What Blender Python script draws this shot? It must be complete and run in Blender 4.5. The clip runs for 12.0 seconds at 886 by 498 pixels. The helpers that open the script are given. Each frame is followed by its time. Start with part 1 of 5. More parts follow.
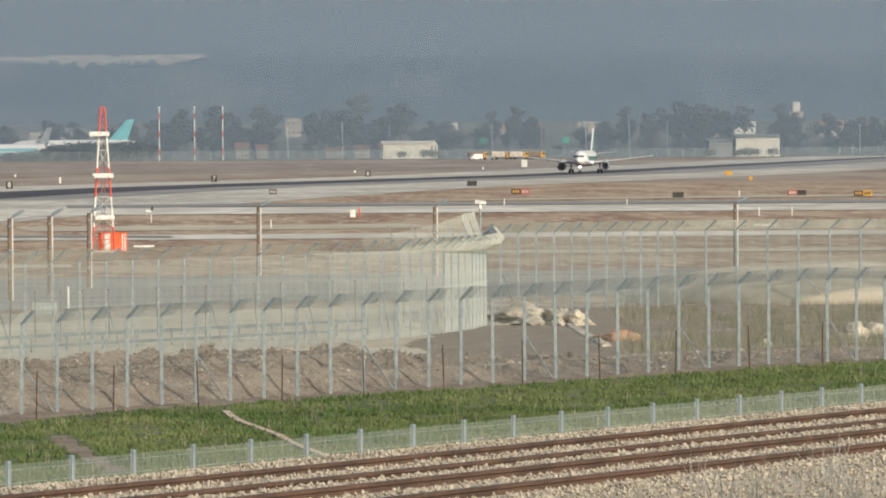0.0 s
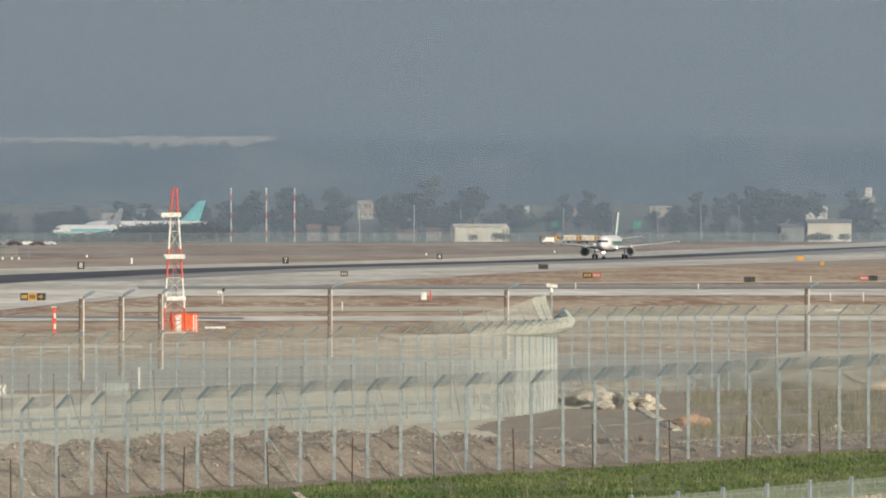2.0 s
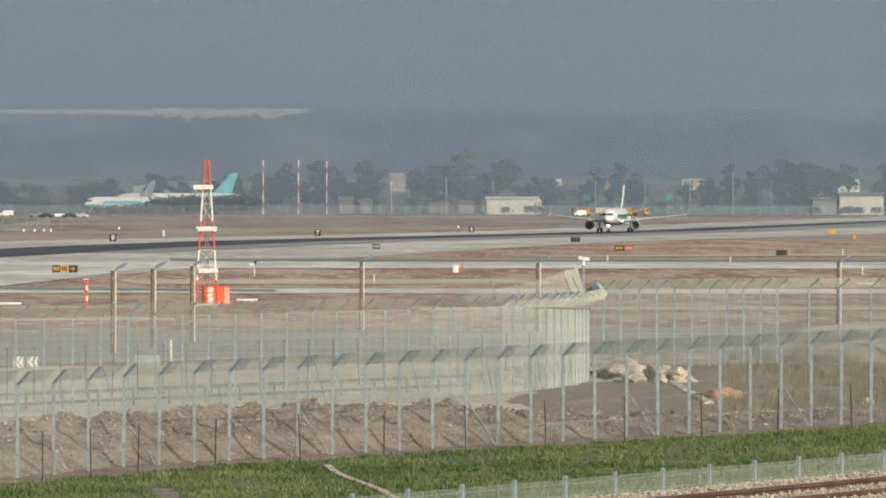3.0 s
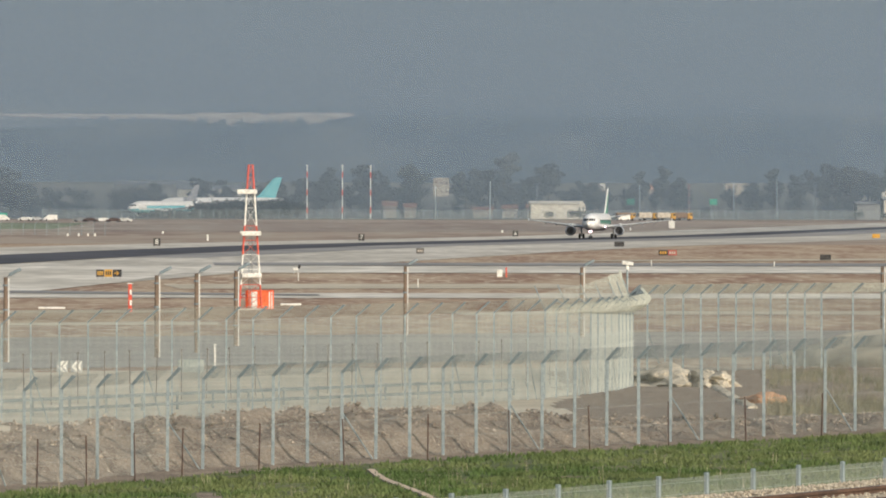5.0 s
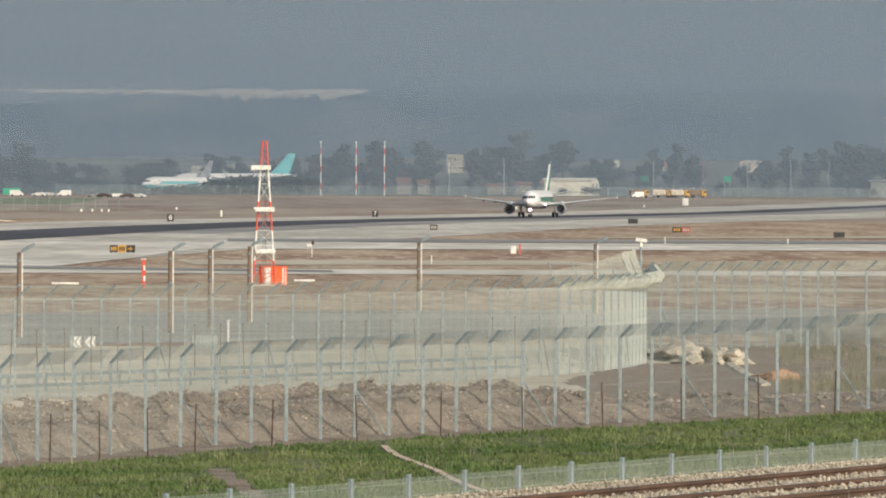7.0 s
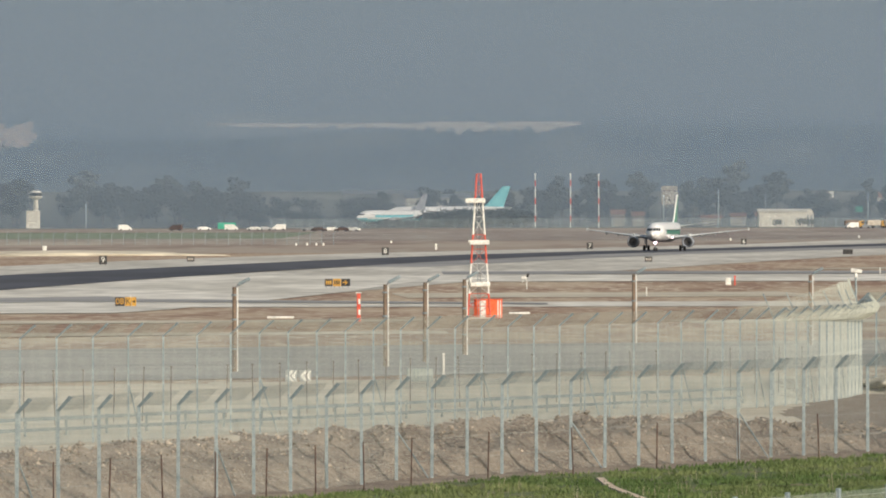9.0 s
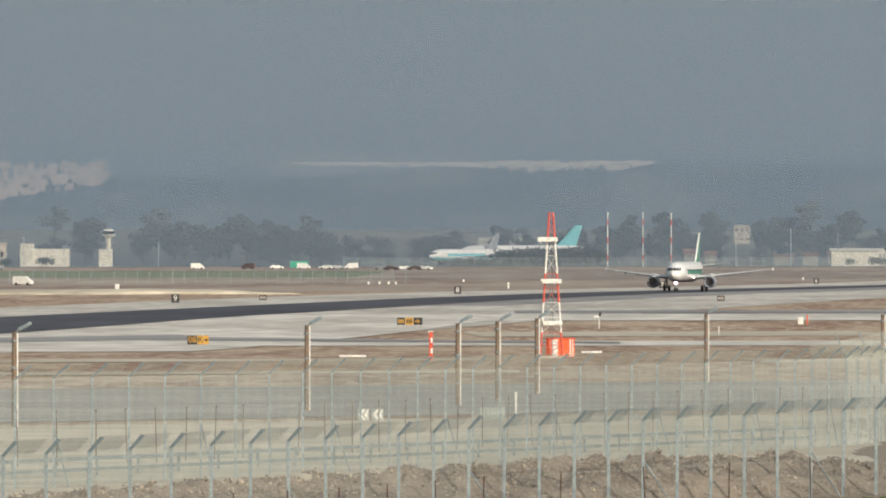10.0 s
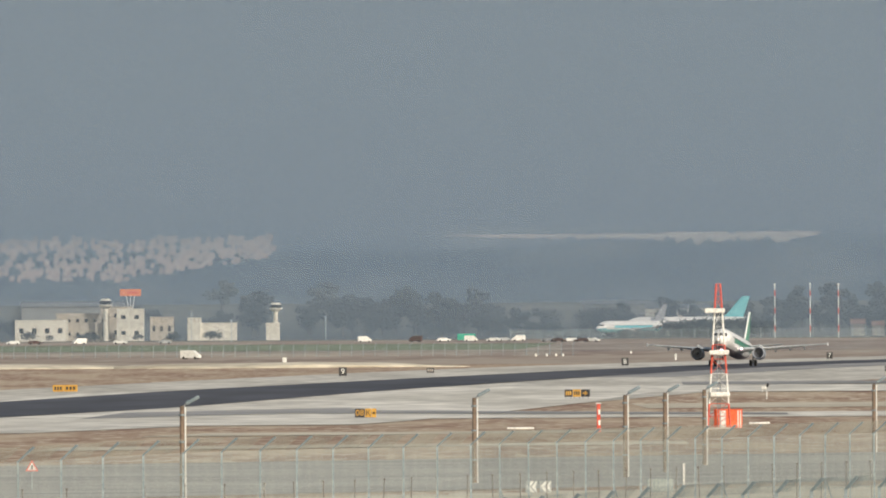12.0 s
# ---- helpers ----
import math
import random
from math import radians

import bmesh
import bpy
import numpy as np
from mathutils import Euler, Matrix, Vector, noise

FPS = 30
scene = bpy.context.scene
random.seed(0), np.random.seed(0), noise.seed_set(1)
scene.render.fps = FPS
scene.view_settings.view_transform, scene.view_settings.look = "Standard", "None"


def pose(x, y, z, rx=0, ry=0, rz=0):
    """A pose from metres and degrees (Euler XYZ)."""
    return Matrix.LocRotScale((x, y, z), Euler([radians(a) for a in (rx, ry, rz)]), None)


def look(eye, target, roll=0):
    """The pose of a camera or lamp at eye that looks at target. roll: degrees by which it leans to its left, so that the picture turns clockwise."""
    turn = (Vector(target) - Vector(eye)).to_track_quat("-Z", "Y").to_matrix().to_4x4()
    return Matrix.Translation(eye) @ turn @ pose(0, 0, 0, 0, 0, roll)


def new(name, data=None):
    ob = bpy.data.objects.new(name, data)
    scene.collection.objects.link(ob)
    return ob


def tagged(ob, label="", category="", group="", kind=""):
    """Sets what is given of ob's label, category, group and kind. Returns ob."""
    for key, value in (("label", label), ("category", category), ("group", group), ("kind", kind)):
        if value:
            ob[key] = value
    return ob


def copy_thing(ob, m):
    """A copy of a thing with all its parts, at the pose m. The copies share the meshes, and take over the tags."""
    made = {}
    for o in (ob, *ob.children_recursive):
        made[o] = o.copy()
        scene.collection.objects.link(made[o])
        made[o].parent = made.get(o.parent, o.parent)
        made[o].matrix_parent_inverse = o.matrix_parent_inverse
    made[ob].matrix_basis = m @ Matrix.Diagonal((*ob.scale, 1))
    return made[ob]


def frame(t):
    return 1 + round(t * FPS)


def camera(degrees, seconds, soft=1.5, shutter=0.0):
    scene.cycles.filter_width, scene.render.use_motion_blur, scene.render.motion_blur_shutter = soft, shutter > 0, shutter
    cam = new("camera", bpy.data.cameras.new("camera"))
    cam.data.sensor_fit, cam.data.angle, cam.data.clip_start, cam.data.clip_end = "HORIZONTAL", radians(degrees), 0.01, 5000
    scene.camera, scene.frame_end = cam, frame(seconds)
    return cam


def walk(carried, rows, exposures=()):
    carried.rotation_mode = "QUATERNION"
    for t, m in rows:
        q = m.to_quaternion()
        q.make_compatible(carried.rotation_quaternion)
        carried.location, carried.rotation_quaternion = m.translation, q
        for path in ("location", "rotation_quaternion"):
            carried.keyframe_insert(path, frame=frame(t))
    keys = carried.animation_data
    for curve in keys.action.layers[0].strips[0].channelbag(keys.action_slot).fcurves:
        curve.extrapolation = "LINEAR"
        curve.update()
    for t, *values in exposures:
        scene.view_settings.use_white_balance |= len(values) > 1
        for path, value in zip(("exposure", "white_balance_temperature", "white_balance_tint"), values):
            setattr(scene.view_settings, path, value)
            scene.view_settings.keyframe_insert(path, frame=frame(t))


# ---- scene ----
# The eye stands 9 m over the airfield; distances run along +y.
EYE = (0, 0, 9)
cam = camera(2 * math.degrees(math.atan(784 / 16650)), 12.0, 1.9)
walk(cam, [
    (0.0, look(EYE, (47.013, 1000, -2.571), -0.380)),
    (0.5, look(EYE, (46.243, 1000, -0.087), -0.504)),
    (1.0, look(EYE, (44.541, 1000, 2.674), -0.527)),
    (1.5, look(EYE, (42.514, 1000, 4.827), -0.311)),
    (2.0, look(EYE, (39.454, 1000, 6.285), -0.011)),
    (2.5, look(EYE, (37.078, 1000, 5.447), 0.021)),
    (2.7, look(EYE, (36.198, 1000, 3.755), 0.088)),
    (4.3, look(EYE, (32.876, 1000, 2.854), -0.201)),
    (4.5, look(EYE, (32.164, 1000, 3.429), -0.212)),
    (5.0, look(EYE, (31.379, 1000, 3.849), 0.087)),
    (5.5, look(EYE, (32.307, 1000, 2.499), 0.310)),
    (6.0, look(EYE, (31.440, 1000, 1.156), 0.323)),
    (6.5, look(EYE, (30.833, 1000, 1.021), 0.315)),
    (6.7, look(EYE, (30.851, 1000, 0.928), 0.301)),
    (8.3, look(EYE, (19.699, 1000, 6.123), -0.098)),
    (8.5, look(EYE, (17.247, 1000, 6.229), -0.070)),
    (9.0, look(EYE, (7.098, 1000, 4.772), -0.111)),
    (9.5, look(EYE, (0.000, 1000, 4.135), 0.000)),
    (10.0, look(EYE, (-0.590, 1000, 8.908), -0.033)),
    (10.5, look(EYE, (-3.662, 1000, 11.379), -0.028)),
    (11.0, look(EYE, (-10.723, 1000, 15.148), -0.175)),
    (11.5, look(EYE, (-15.567, 1000, 15.609), -0.348)),
    (12.0, look(EYE, (-18.308, 1000, 16.638), -0.349)),
], [(0.0, -0.02), (1.5, -0.05), (2.5, -0.10), (4.5, -0.07), (6.5, -0.04), (9.5, -0.05), (12.0, -0.03)])

# ---- world and sun ----
world = bpy.data.worlds.new("world")
scene.world = world
world.use_nodes = True
wn = world.node_tree.nodes
sky = wn.new("ShaderNodeTexSky")
sky.sky_type, sky.sun_disc = "NISHITA", False
sky.sun_elevation, sky.sun_rotation = radians(27), radians(140)
sky.air_density, sky.dust_density = 1.6, 4.0
wn["Background"].inputs["Strength"].default_value = 0.10
world.node_tree.links.new(sky.outputs[0], wn["Background"].inputs["Color"])
sun = new("sun", bpy.data.lights.new("sun", "SUN"))
sun.data.energy, sun.data.angle, sun.data.color = 3.5, radians(0.6), (1.0, 0.94, 0.85)
sun.matrix_basis = look((643 * 0.891, -766 * 0.891, 454), (0, 0, 0))
scene.cycles.transparent_max_bounces = 16


# ---- materials ----
def material(name, a, b, rough=0.8, metal=0.0, size=1.0, fine=None, bump=0.0, stretch=(1, 1, 1), spread=0.0, c=None, coat=0.0):
    """Two colours mixed by a broad noise, broken up by a fine one; c is an optional third colour in the fine grain.
    size: metres of the broad patches; spread: how far single objects or islands differ in brightness."""
    m = bpy.data.materials.new(name)
    m.use_nodes = True
    nt = m.node_tree
    n, l = nt.nodes, nt.links
    bs = n["Principled BSDF"]
    bs.inputs["Roughness"].default_value, bs.inputs["Metallic"].default_value = rough, metal
    bs.inputs["Coat Weight"].default_value = coat
    tc, mp = n.new("ShaderNodeTexCoord"), n.new("ShaderNodeMapping")
    l.new(tc.outputs["Object"], mp.inputs[0])
    mp.inputs["Scale"].default_value = [k / size for k in stretch]
    big, small = n.new("ShaderNodeTexNoise"), n.new("ShaderNodeTexNoise")
    big.inputs["Scale"].default_value, big.inputs["Detail"].default_value = 1.0, 5
    small.inputs["Scale"].default_value, small.inputs["Detail"].default_value = size / (fine or size / 9), 4
    l.new(mp.outputs[0], big.inputs["Vector"])
    l.new(mp.outputs[0], small.inputs["Vector"])
    ramp = n.new("ShaderNodeValToRGB")
    ramp.color_ramp.elements[0].position, ramp.color_ramp.elements[1].position = 0.40, 0.60
    ramp.color_ramp.elements[0].color, ramp.color_ramp.elements[1].color = (*a, 1), (*b, 1)
    l.new(big.outputs["Fac"], ramp.inputs[0])
    mix = n.new("ShaderNodeMixRGB")
    mix.blend_type = "MULTIPLY" if c is None else "MIX"
    r2 = n.new("ShaderNodeValToRGB")
    if c is None:
        r2.color_ramp.elements[0].color, r2.color_ramp.elements[1].color = (0.72, 0.72, 0.72, 1), (1.2, 1.2, 1.2, 1)
        r2.color_ramp.elements[0].position, r2.color_ramp.elements[1].position = 0.3, 0.7
        mix.inputs[0].default_value = 1
        l.new(small.outputs["Fac"], r2.inputs[0])
        l.new(r2.outputs[0], mix.inputs[2])
    else:
        r2.color_ramp.elements[0].position, r2.color_ramp.elements[1].position = 0.5, 0.66
        r2.color_ramp.elements[0].color, r2.color_ramp.elements[1].color = (0, 0, 0, 1), (1, 1, 1, 1)
        l.new(small.outputs["Fac"], r2.inputs[0])
        l.new(r2.outputs[0], mix.inputs[0])
        mix.inputs[2].default_value = (*c, 1)
    l.new(ramp.outputs[0], mix.inputs[1])
    out = mix.outputs[0]
    if spread:
        geo, info = n.new("ShaderNodeNewGeometry"), n.new("ShaderNodeObjectInfo")
        add, mr, hs = n.new("ShaderNodeMath"), n.new("ShaderNodeMapRange"), n.new("ShaderNodeHueSaturation")
        add.operation = "PINGPONG"
        s2 = n.new("ShaderNodeMath")
        l.new(geo.outputs["Random Per Island"], s2.inputs[0])
        l.new(info.outputs["Random"], s2.inputs[1])
        l.new(s2.outputs[0], add.inputs[0])
        add.inputs[1].default_value = 1.0
        mr.inputs["To Min"].default_value, mr.inputs["To Max"].default_value = 1 - spread, 1 + spread
        l.new(add.outputs[0], mr.inputs["Value"])
        l.new(mr.outputs[0], hs.inputs["Value"])
        l.new(out, hs.inputs["Color"])
        out = hs.outputs[0]
    l.new(out, bs.inputs["Base Color"])
    if bump:
        bp = n.new("ShaderNodeBump")
        bp.inputs["Strength"].default_value, bp.inputs["Distance"].default_value = 0.8, bump
        l.new(small.outputs["Fac"], bp.inputs["Height"])
        l.new(bp.outputs[0], bs.inputs["Normal"])
    return m


def glow(name, rgb, strength):
    m = bpy.data.materials.new(name)
    m.use_nodes = True
    bs = m.node_tree.nodes["Principled BSDF"]
    bs.inputs["Base Color"].default_value = (*rgb, 1)
    bs.inputs["Emission Color"].default_value = (*rgb, 1)
    bs.inputs["Emission Strength"].default_value = strength
    return m


M_GROUND = material("dry_grass_soil", (0.245, 0.15, 0.102), (0.40, 0.312, 0.222), 0.95, size=24, stretch=(2.2, 0.36, 1), fine=3.2, c=(0.50, 0.415, 0.315))
M_SOIL = material("brown_soil", (0.155, 0.12, 0.094), (0.255, 0.208, 0.162), 0.95, size=1.2, fine=0.12, bump=0.12, c=(0.36, 0.31, 0.25))
M_SAND = material("pale_sand", (0.43, 0.385, 0.30), (0.55, 0.505, 0.41), 0.95, size=9, stretch=(0.3, 1, 1), fine=1.2)
M_ASPHALT = material("runway_asphalt", (0.040, 0.044, 0.060), (0.065, 0.068, 0.085), 0.9, size=60, fine=8, stretch=(1, 0.25, 1))
M_CONCRETE = material("runway_concrete", (0.43, 0.408, 0.36), (0.57, 0.545, 0.488), 0.85, size=26, fine=3.5, stretch=(1.2, 0.3, 1))
M_TAXI = material("taxiway_concrete", (0.53, 0.505, 0.445), (0.69, 0.66, 0.595), 0.85, size=22, fine=3, stretch=(0.7, 0.3, 1))
M_ROAD = material("road_asphalt", (0.24, 0.235, 0.225), (0.31, 0.30, 0.285), 0.9, size=20, fine=3, stretch=(0.3, 1, 1))
M_BALLAST = material("ballast_stone", (0.31, 0.272, 0.215), (0.43, 0.385, 0.31), 0.9, size=0.6, fine=0.06, bump=0.02, spread=0.32)
M_RAIL = material("rusty_rail", (0.070, 0.042, 0.030), (0.115, 0.066, 0.045), 0.75, size=0.8, fine=0.05, bump=0.004)
M_RAILTOP = material("worn_rail_head", (0.05, 0.052, 0.06), (0.08, 0.082, 0.092), 0.4, metal=0.4, size=0.6, fine=0.05)
M_SLEEPER = material("concrete_sleeper", (0.40, 0.37, 0.33), (0.50, 0.47, 0.42), 0.9, size=0.5, fine=0.05)
M_GALV = material("galvanised_steel", (0.215, 0.27, 0.295), (0.32, 0.375, 0.40), 0.5, metal=0.25, size=0.5, fine=0.06, spread=0.12)
M_ARM = material("grey_steel_arm", (0.13, 0.17, 0.19), (0.19, 0.23, 0.25), 0.6, metal=0.2, size=0.5, fine=0.06, spread=0.12)
M_WIRE = material("galvanised_wire", (0.33, 0.375, 0.36), (0.43, 0.47, 0.445), 0.6, metal=0.1, size=0.8, fine=0.1)
# darker copy of the wire: shade on the near overhang put into its colour
M_WIREDARK = material("shaded_wire", (0.19, 0.235, 0.25), (0.27, 0.315, 0.325), 0.7, metal=0.1, size=0.8, fine=0.1)
M_WIREPALE = material("pale_new_wire", (0.46, 0.49, 0.44), (0.56, 0.59, 0.53), 0.6, metal=0.1, size=0.8, fine=0.1)
M_RUST = material("rusty_pole_steel", (0.055, 0.032, 0.026), (0.10, 0.055, 0.04), 0.85, size=0.4, fine=0.05)
M_RED = material("red_paint", (0.62, 0.085, 0.055), (0.72, 0.12, 0.075), 0.5, size=1.2, fine=0.2)
M_ORANGE = material("orange_red_paint", (0.80, 0.13, 0.045), (0.88, 0.18, 0.07), 0.5, size=1.2, fine=0.2)
M_WHITE = material("white_paint", (0.74, 0.74, 0.70), (0.84, 0.84, 0.80), 0.45, size=1.2, fine=0.2)
M_GREY = material("grey_steel", (0.26, 0.28, 0.29), (0.36, 0.38, 0.39), 0.6, metal=0.2, size=0.6, fine=0.08)
M_POLE = material("brown_pole", (0.17, 0.125, 0.095), (0.24, 0.175, 0.13), 0.85, size=0.8, fine=0.1)
M_BLACK = material("black_paint", (0.022, 0.022, 0.024), (0.045, 0.045, 0.048), 0.6, size=0.5, fine=0.1)
M_SIGNRED = material("dull_red_sign", (0.30, 0.06, 0.05), (0.38, 0.09, 0.07), 0.6, size=0.8, fine=0.1)
M_SIGNINK = material("dusty_white_ink", (0.42, 0.38, 0.34), (0.52, 0.48, 0.43), 0.7, size=0.5, fine=0.1)
M_YELLOW = material("yellow_sign", (0.50, 0.27, 0.04), (0.60, 0.34, 0.06), 0.5, size=0.8, fine=0.1)
# both foliage colours are shifted to blue-grey: distance haze put into the leaves
M_LEAF = material("haze_tinted_foliage", (0.070, 0.090, 0.100), (0.100, 0.121, 0.130), 0.9, size=5, fine=0.9, spread=0.2)
M_LEAF2 = material("haze_grey_foliage", (0.076, 0.096, 0.106), (0.110, 0.128, 0.136), 0.9, size=5, fine=0.9, spread=0.25)
M_BARK = material("dusty_bark", (0.13, 0.12, 0.11), (0.18, 0.165, 0.15), 0.9, size=1, fine=0.1)
M_GRASS = material("green_grass", (0.060, 0.104, 0.026), (0.122, 0.152, 0.056), 0.85, size=7, fine=1.2, spread=0.16)
M_DRYGRASS = material("straw_weed", (0.30, 0.26, 0.19), (0.44, 0.39, 0.30), 0.9, size=0.6, fine=0.1, spread=0.3)
M_CREAM = material("cream_plaster", (0.74, 0.71, 0.62), (0.82, 0.79, 0.70), 0.85, size=6, fine=0.7)
M_BEIGE = material("beige_plaster", (0.48, 0.43, 0.36), (0.56, 0.51, 0.43), 0.85, size=6, fine=0.7, spread=0.12)
M_TILE = material("red_roof_tile", (0.36, 0.19, 0.14), (0.44, 0.24, 0.17), 0.85, size=2, fine=0.3)
M_GLASS = material("dark_glass", (0.02, 0.025, 0.03), (0.035, 0.04, 0.045), 0.12, size=2)
M_GREENSIGN = material("green_sign", (0.04, 0.36, 0.24), (0.06, 0.42, 0.29), 0.6, size=2)
M_FUSE = material("white_aircraft_paint", (0.80, 0.80, 0.79), (0.86, 0.86, 0.85), 0.3, size=4, fine=0.6, coat=0.4)
M_FINGREEN = material("green_aircraft_paint", (0.015, 0.20, 0.125), (0.02, 0.25, 0.155), 0.3, size=4, fine=0.6, coat=0.4)
M_WINGGREY = material("grey_aircraft_paint", (0.46, 0.48, 0.49), (0.55, 0.57, 0.58), 0.4, size=3, fine=0.5, coat=0.2)
M_BELLY = material("grey_belly_paint", (0.34, 0.30, 0.33), (0.42, 0.38, 0.40), 0.45, size=3, fine=0.5)
M_NACELLE = material("dark_engine_metal", (0.10, 0.105, 0.12), (0.15, 0.155, 0.17), 0.4, metal=0.4, size=1, fine=0.2)
M_TYRE = material("tyre_rubber", (0.02, 0.02, 0.021), (0.035, 0.035, 0.036), 0.85, size=0.5, fine=0.08)
M_TEAL = material("turquoise_aircraft_paint", (0.16, 0.54, 0.62), (0.20, 0.60, 0.68), 0.4, size=5, fine=0.7)
M_LIGHT = glow("landing_lamp", (1.0, 0.72, 0.78), 6.0)
# hillside ground greyed in its base colour to imitate haze
M_SCRUB = material("haze_grey_scrub", (0.13, 0.14, 0.125), (0.19, 0.19, 0.165), 0.95, size=60, fine=9, stretch=(0.4, 1, 1))
M_FARGRASS = material("far_dry_grass", (0.225, 0.165, 0.14), (0.335, 0.28, 0.23), 0.95, size=60, fine=9, stretch=(1.0, 0.2, 1), c=(0.36, 0.325, 0.27))
M_DARKTAXI = material("worn_taxiway", (0.24, 0.24, 0.24), (0.31, 0.305, 0.30), 0.9, size=40, fine=8, stretch=(0.3, 1, 1))
M_COWL = material("engine_cowl_paint", (0.22, 0.24, 0.28), (0.30, 0.32, 0.36), 0.4, size=2, fine=0.4)
M_GREYWEED = material("grey_weed", (0.20, 0.205, 0.19), (0.30, 0.295, 0.265), 0.9, size=0.8, fine=0.1, spread=0.3)


# ---- mesh helpers ----
def mesh_from(name, verts, faces, mats=(), smooth=False):
    me = bpy.data.meshes.new(name)
    me.from_pydata([tuple(v) for v in verts], [], [tuple(f) for f in faces])
    for m in mats:
        me.materials.append(m)
    if smooth:
        me.polygons.foreach_set("use_smooth", [True] * len(me.polygons))
    me.update()
    return me


def finish(name, bm, mat, smooth=False):
    me = bpy.data.meshes.new(name)
    bm.to_mesh(me)
    bm.free()
    for m in (mat if isinstance(mat, (list, tuple)) else (mat,)):
        me.materials.append(m)
    if smooth:
        me.polygons.foreach_set("use_smooth", [True] * len(me.polygons))
    return me


def part(name, bm, mat, parent, label="", smooth=False):
    ob = new(name, finish(name, bm, mat, smooth))
    ob.parent = parent
    return tagged(ob, label)


def piece(name, me, parent, m=None):
    ob = new(name, me)
    ob.parent = parent
    if m is not None:
        ob.matrix_basis = m
    return ob


def thing(name, m, label, category, group="", kind=""):
    ob = new(name)
    ob.empty_display_size = 0.3
    ob.matrix_basis = m
    return tagged(ob, label, category, group, kind)


def box(bm, sx, sy, sz, m=None, bevel=0.0):
    """A box on its base centre."""
    m = m or Matrix()
    r = bmesh.ops.create_cube(bm, size=1, matrix=m @ Matrix.Translation((0, 0, sz / 2)) @ Matrix.Diagonal((sx, sy, sz, 1)))
    if bevel:
        es = {e for v in r["verts"] for e in v.link_edges}
        bmesh.ops.bevel(bm, geom=list(es), offset=bevel, segments=1, affect="EDGES")
    return bm


def rod(bm, a, b, r1, r2=None, seg=8, caps=True):
    """A round bar from a to b."""
    a, b = Vector(a), Vector(b)
    d = b - a
    m = Matrix.Translation((a + b) / 2) @ d.to_track_quat("Z", "Y").to_matrix().to_4x4()
    bmesh.ops.create_cone(bm, cap_ends=caps, segments=seg, radius1=r1, radius2=r1 if r2 is None else r2, depth=d.length, matrix=m)
    return bm


def loft(bm, rings, close=True):
    """Skin over rings of equal point counts."""
    loops = [[bm.verts.new(p) for p in ring] for ring in rings]
    n = len(loops[0])
    for a, b in zip(loops, loops[1:]):
        for i in range(n):
            bm.faces.new((a[i], a[(i + 1) % n], b[(i + 1) % n], b[i]))
    if close:
        bm.faces.new(loops[0][::-1])
        bm.faces.new(loops[-1])
    bmesh.ops.recalc_face_normals(bm, faces=bm.faces)
    return bm


def word(text, size, mat, parent, m, name="lettering"):
    """Flat lettering from the built-in font, as a mesh."""
    cu = bpy.data.curves.new("letters", "FONT")
    cu.body, cu.size, cu.align_x, cu.align_y, cu.extrude = text, size, "CENTER", "CENTER", 0.01
    tmp = bpy.data.objects.new("letters", cu)
    scene.collection.objects.link(tmp)
    me = bpy.data.meshes.new_from_object(tmp.evaluated_get(bpy.context.evaluated_depsgraph_get()))
    bpy.data.objects.remove(tmp)
    me.materials.clear()
    me.materials.append(mat)
    return piece(name, me, parent, m)


# ---- ground ----
TRACK = radians(22.3)                      # bearing of the railway, to the right of +y
U, N = (math.sin(TRACK), math.cos(TRACK)), (-math.cos(TRACK), math.sin(TRACK))
RUN = radians(10.25)                       # bearing of the runway
RU, RN = (math.sin(RUN), math.cos(RUN)), (math.cos(RUN), -math.sin(RUN))
FAR_Y = [330, 400, 500, 700, 900, 1050, 1200, 1350, 1500, 1650, 1800, 1950, 2200, 2450, 3700, 3900, 4300, 4700, 5200]
FAR_Z = [-.6, -.7, -.85, -1.2, -1.8, -2.2, -2.0, -1.0, -.45, 0, .25, .15, 0, -.1, 2.0, 4.0, 11.0, 18.0, 18.0]
BANK_D = [-60, 6, 14, 20, 29.4, 30.3, 34.3, 35.0, 38.6, 39.8, 42, 52, 80, 105, 150]
BANK_Z = [7.3, 7.3, 5.4, 4.3, 5.24, 5.37, 5.37, 5.22, 5.22, 5.1, 4.4, 2.9, .4, -.6, -.62]
A0, AK, A1 = (-18.65, 278.6), (0.69, 330.0), (44.5, 377.0)     # security fence beside the grass: two legs
B_LINE = [(-28.0, 338.0), (-6.28, 405.2), (10.9, 440.0), (15.8, 452.5), (19.6, 464.5), (22.4, 476.0), (24.4, 487.0), (25.7, 498.0), (27.7, 541.0)]


def along(p, a, b):
    """Distance of p from the line a-b (positive beyond it), and along it."""
    d = Vector((b[0] - a[0], b[1] - a[1])).normalized()
    q = Vector((p[0] - a[0], p[1] - a[1]))
    return -d.y * q.x + d.x * q.y, d.dot(q)


def beside_fence(x, y):
    """Distance beyond the first security fence, and the way along it."""
    if (x - AK[0]) * 0.52 + (y - AK[1]) * 0.85 < 0:
        return along((x, y), A0, AK)
    off, s = along((x, y), AK, A1)
    return off, s + 54.9


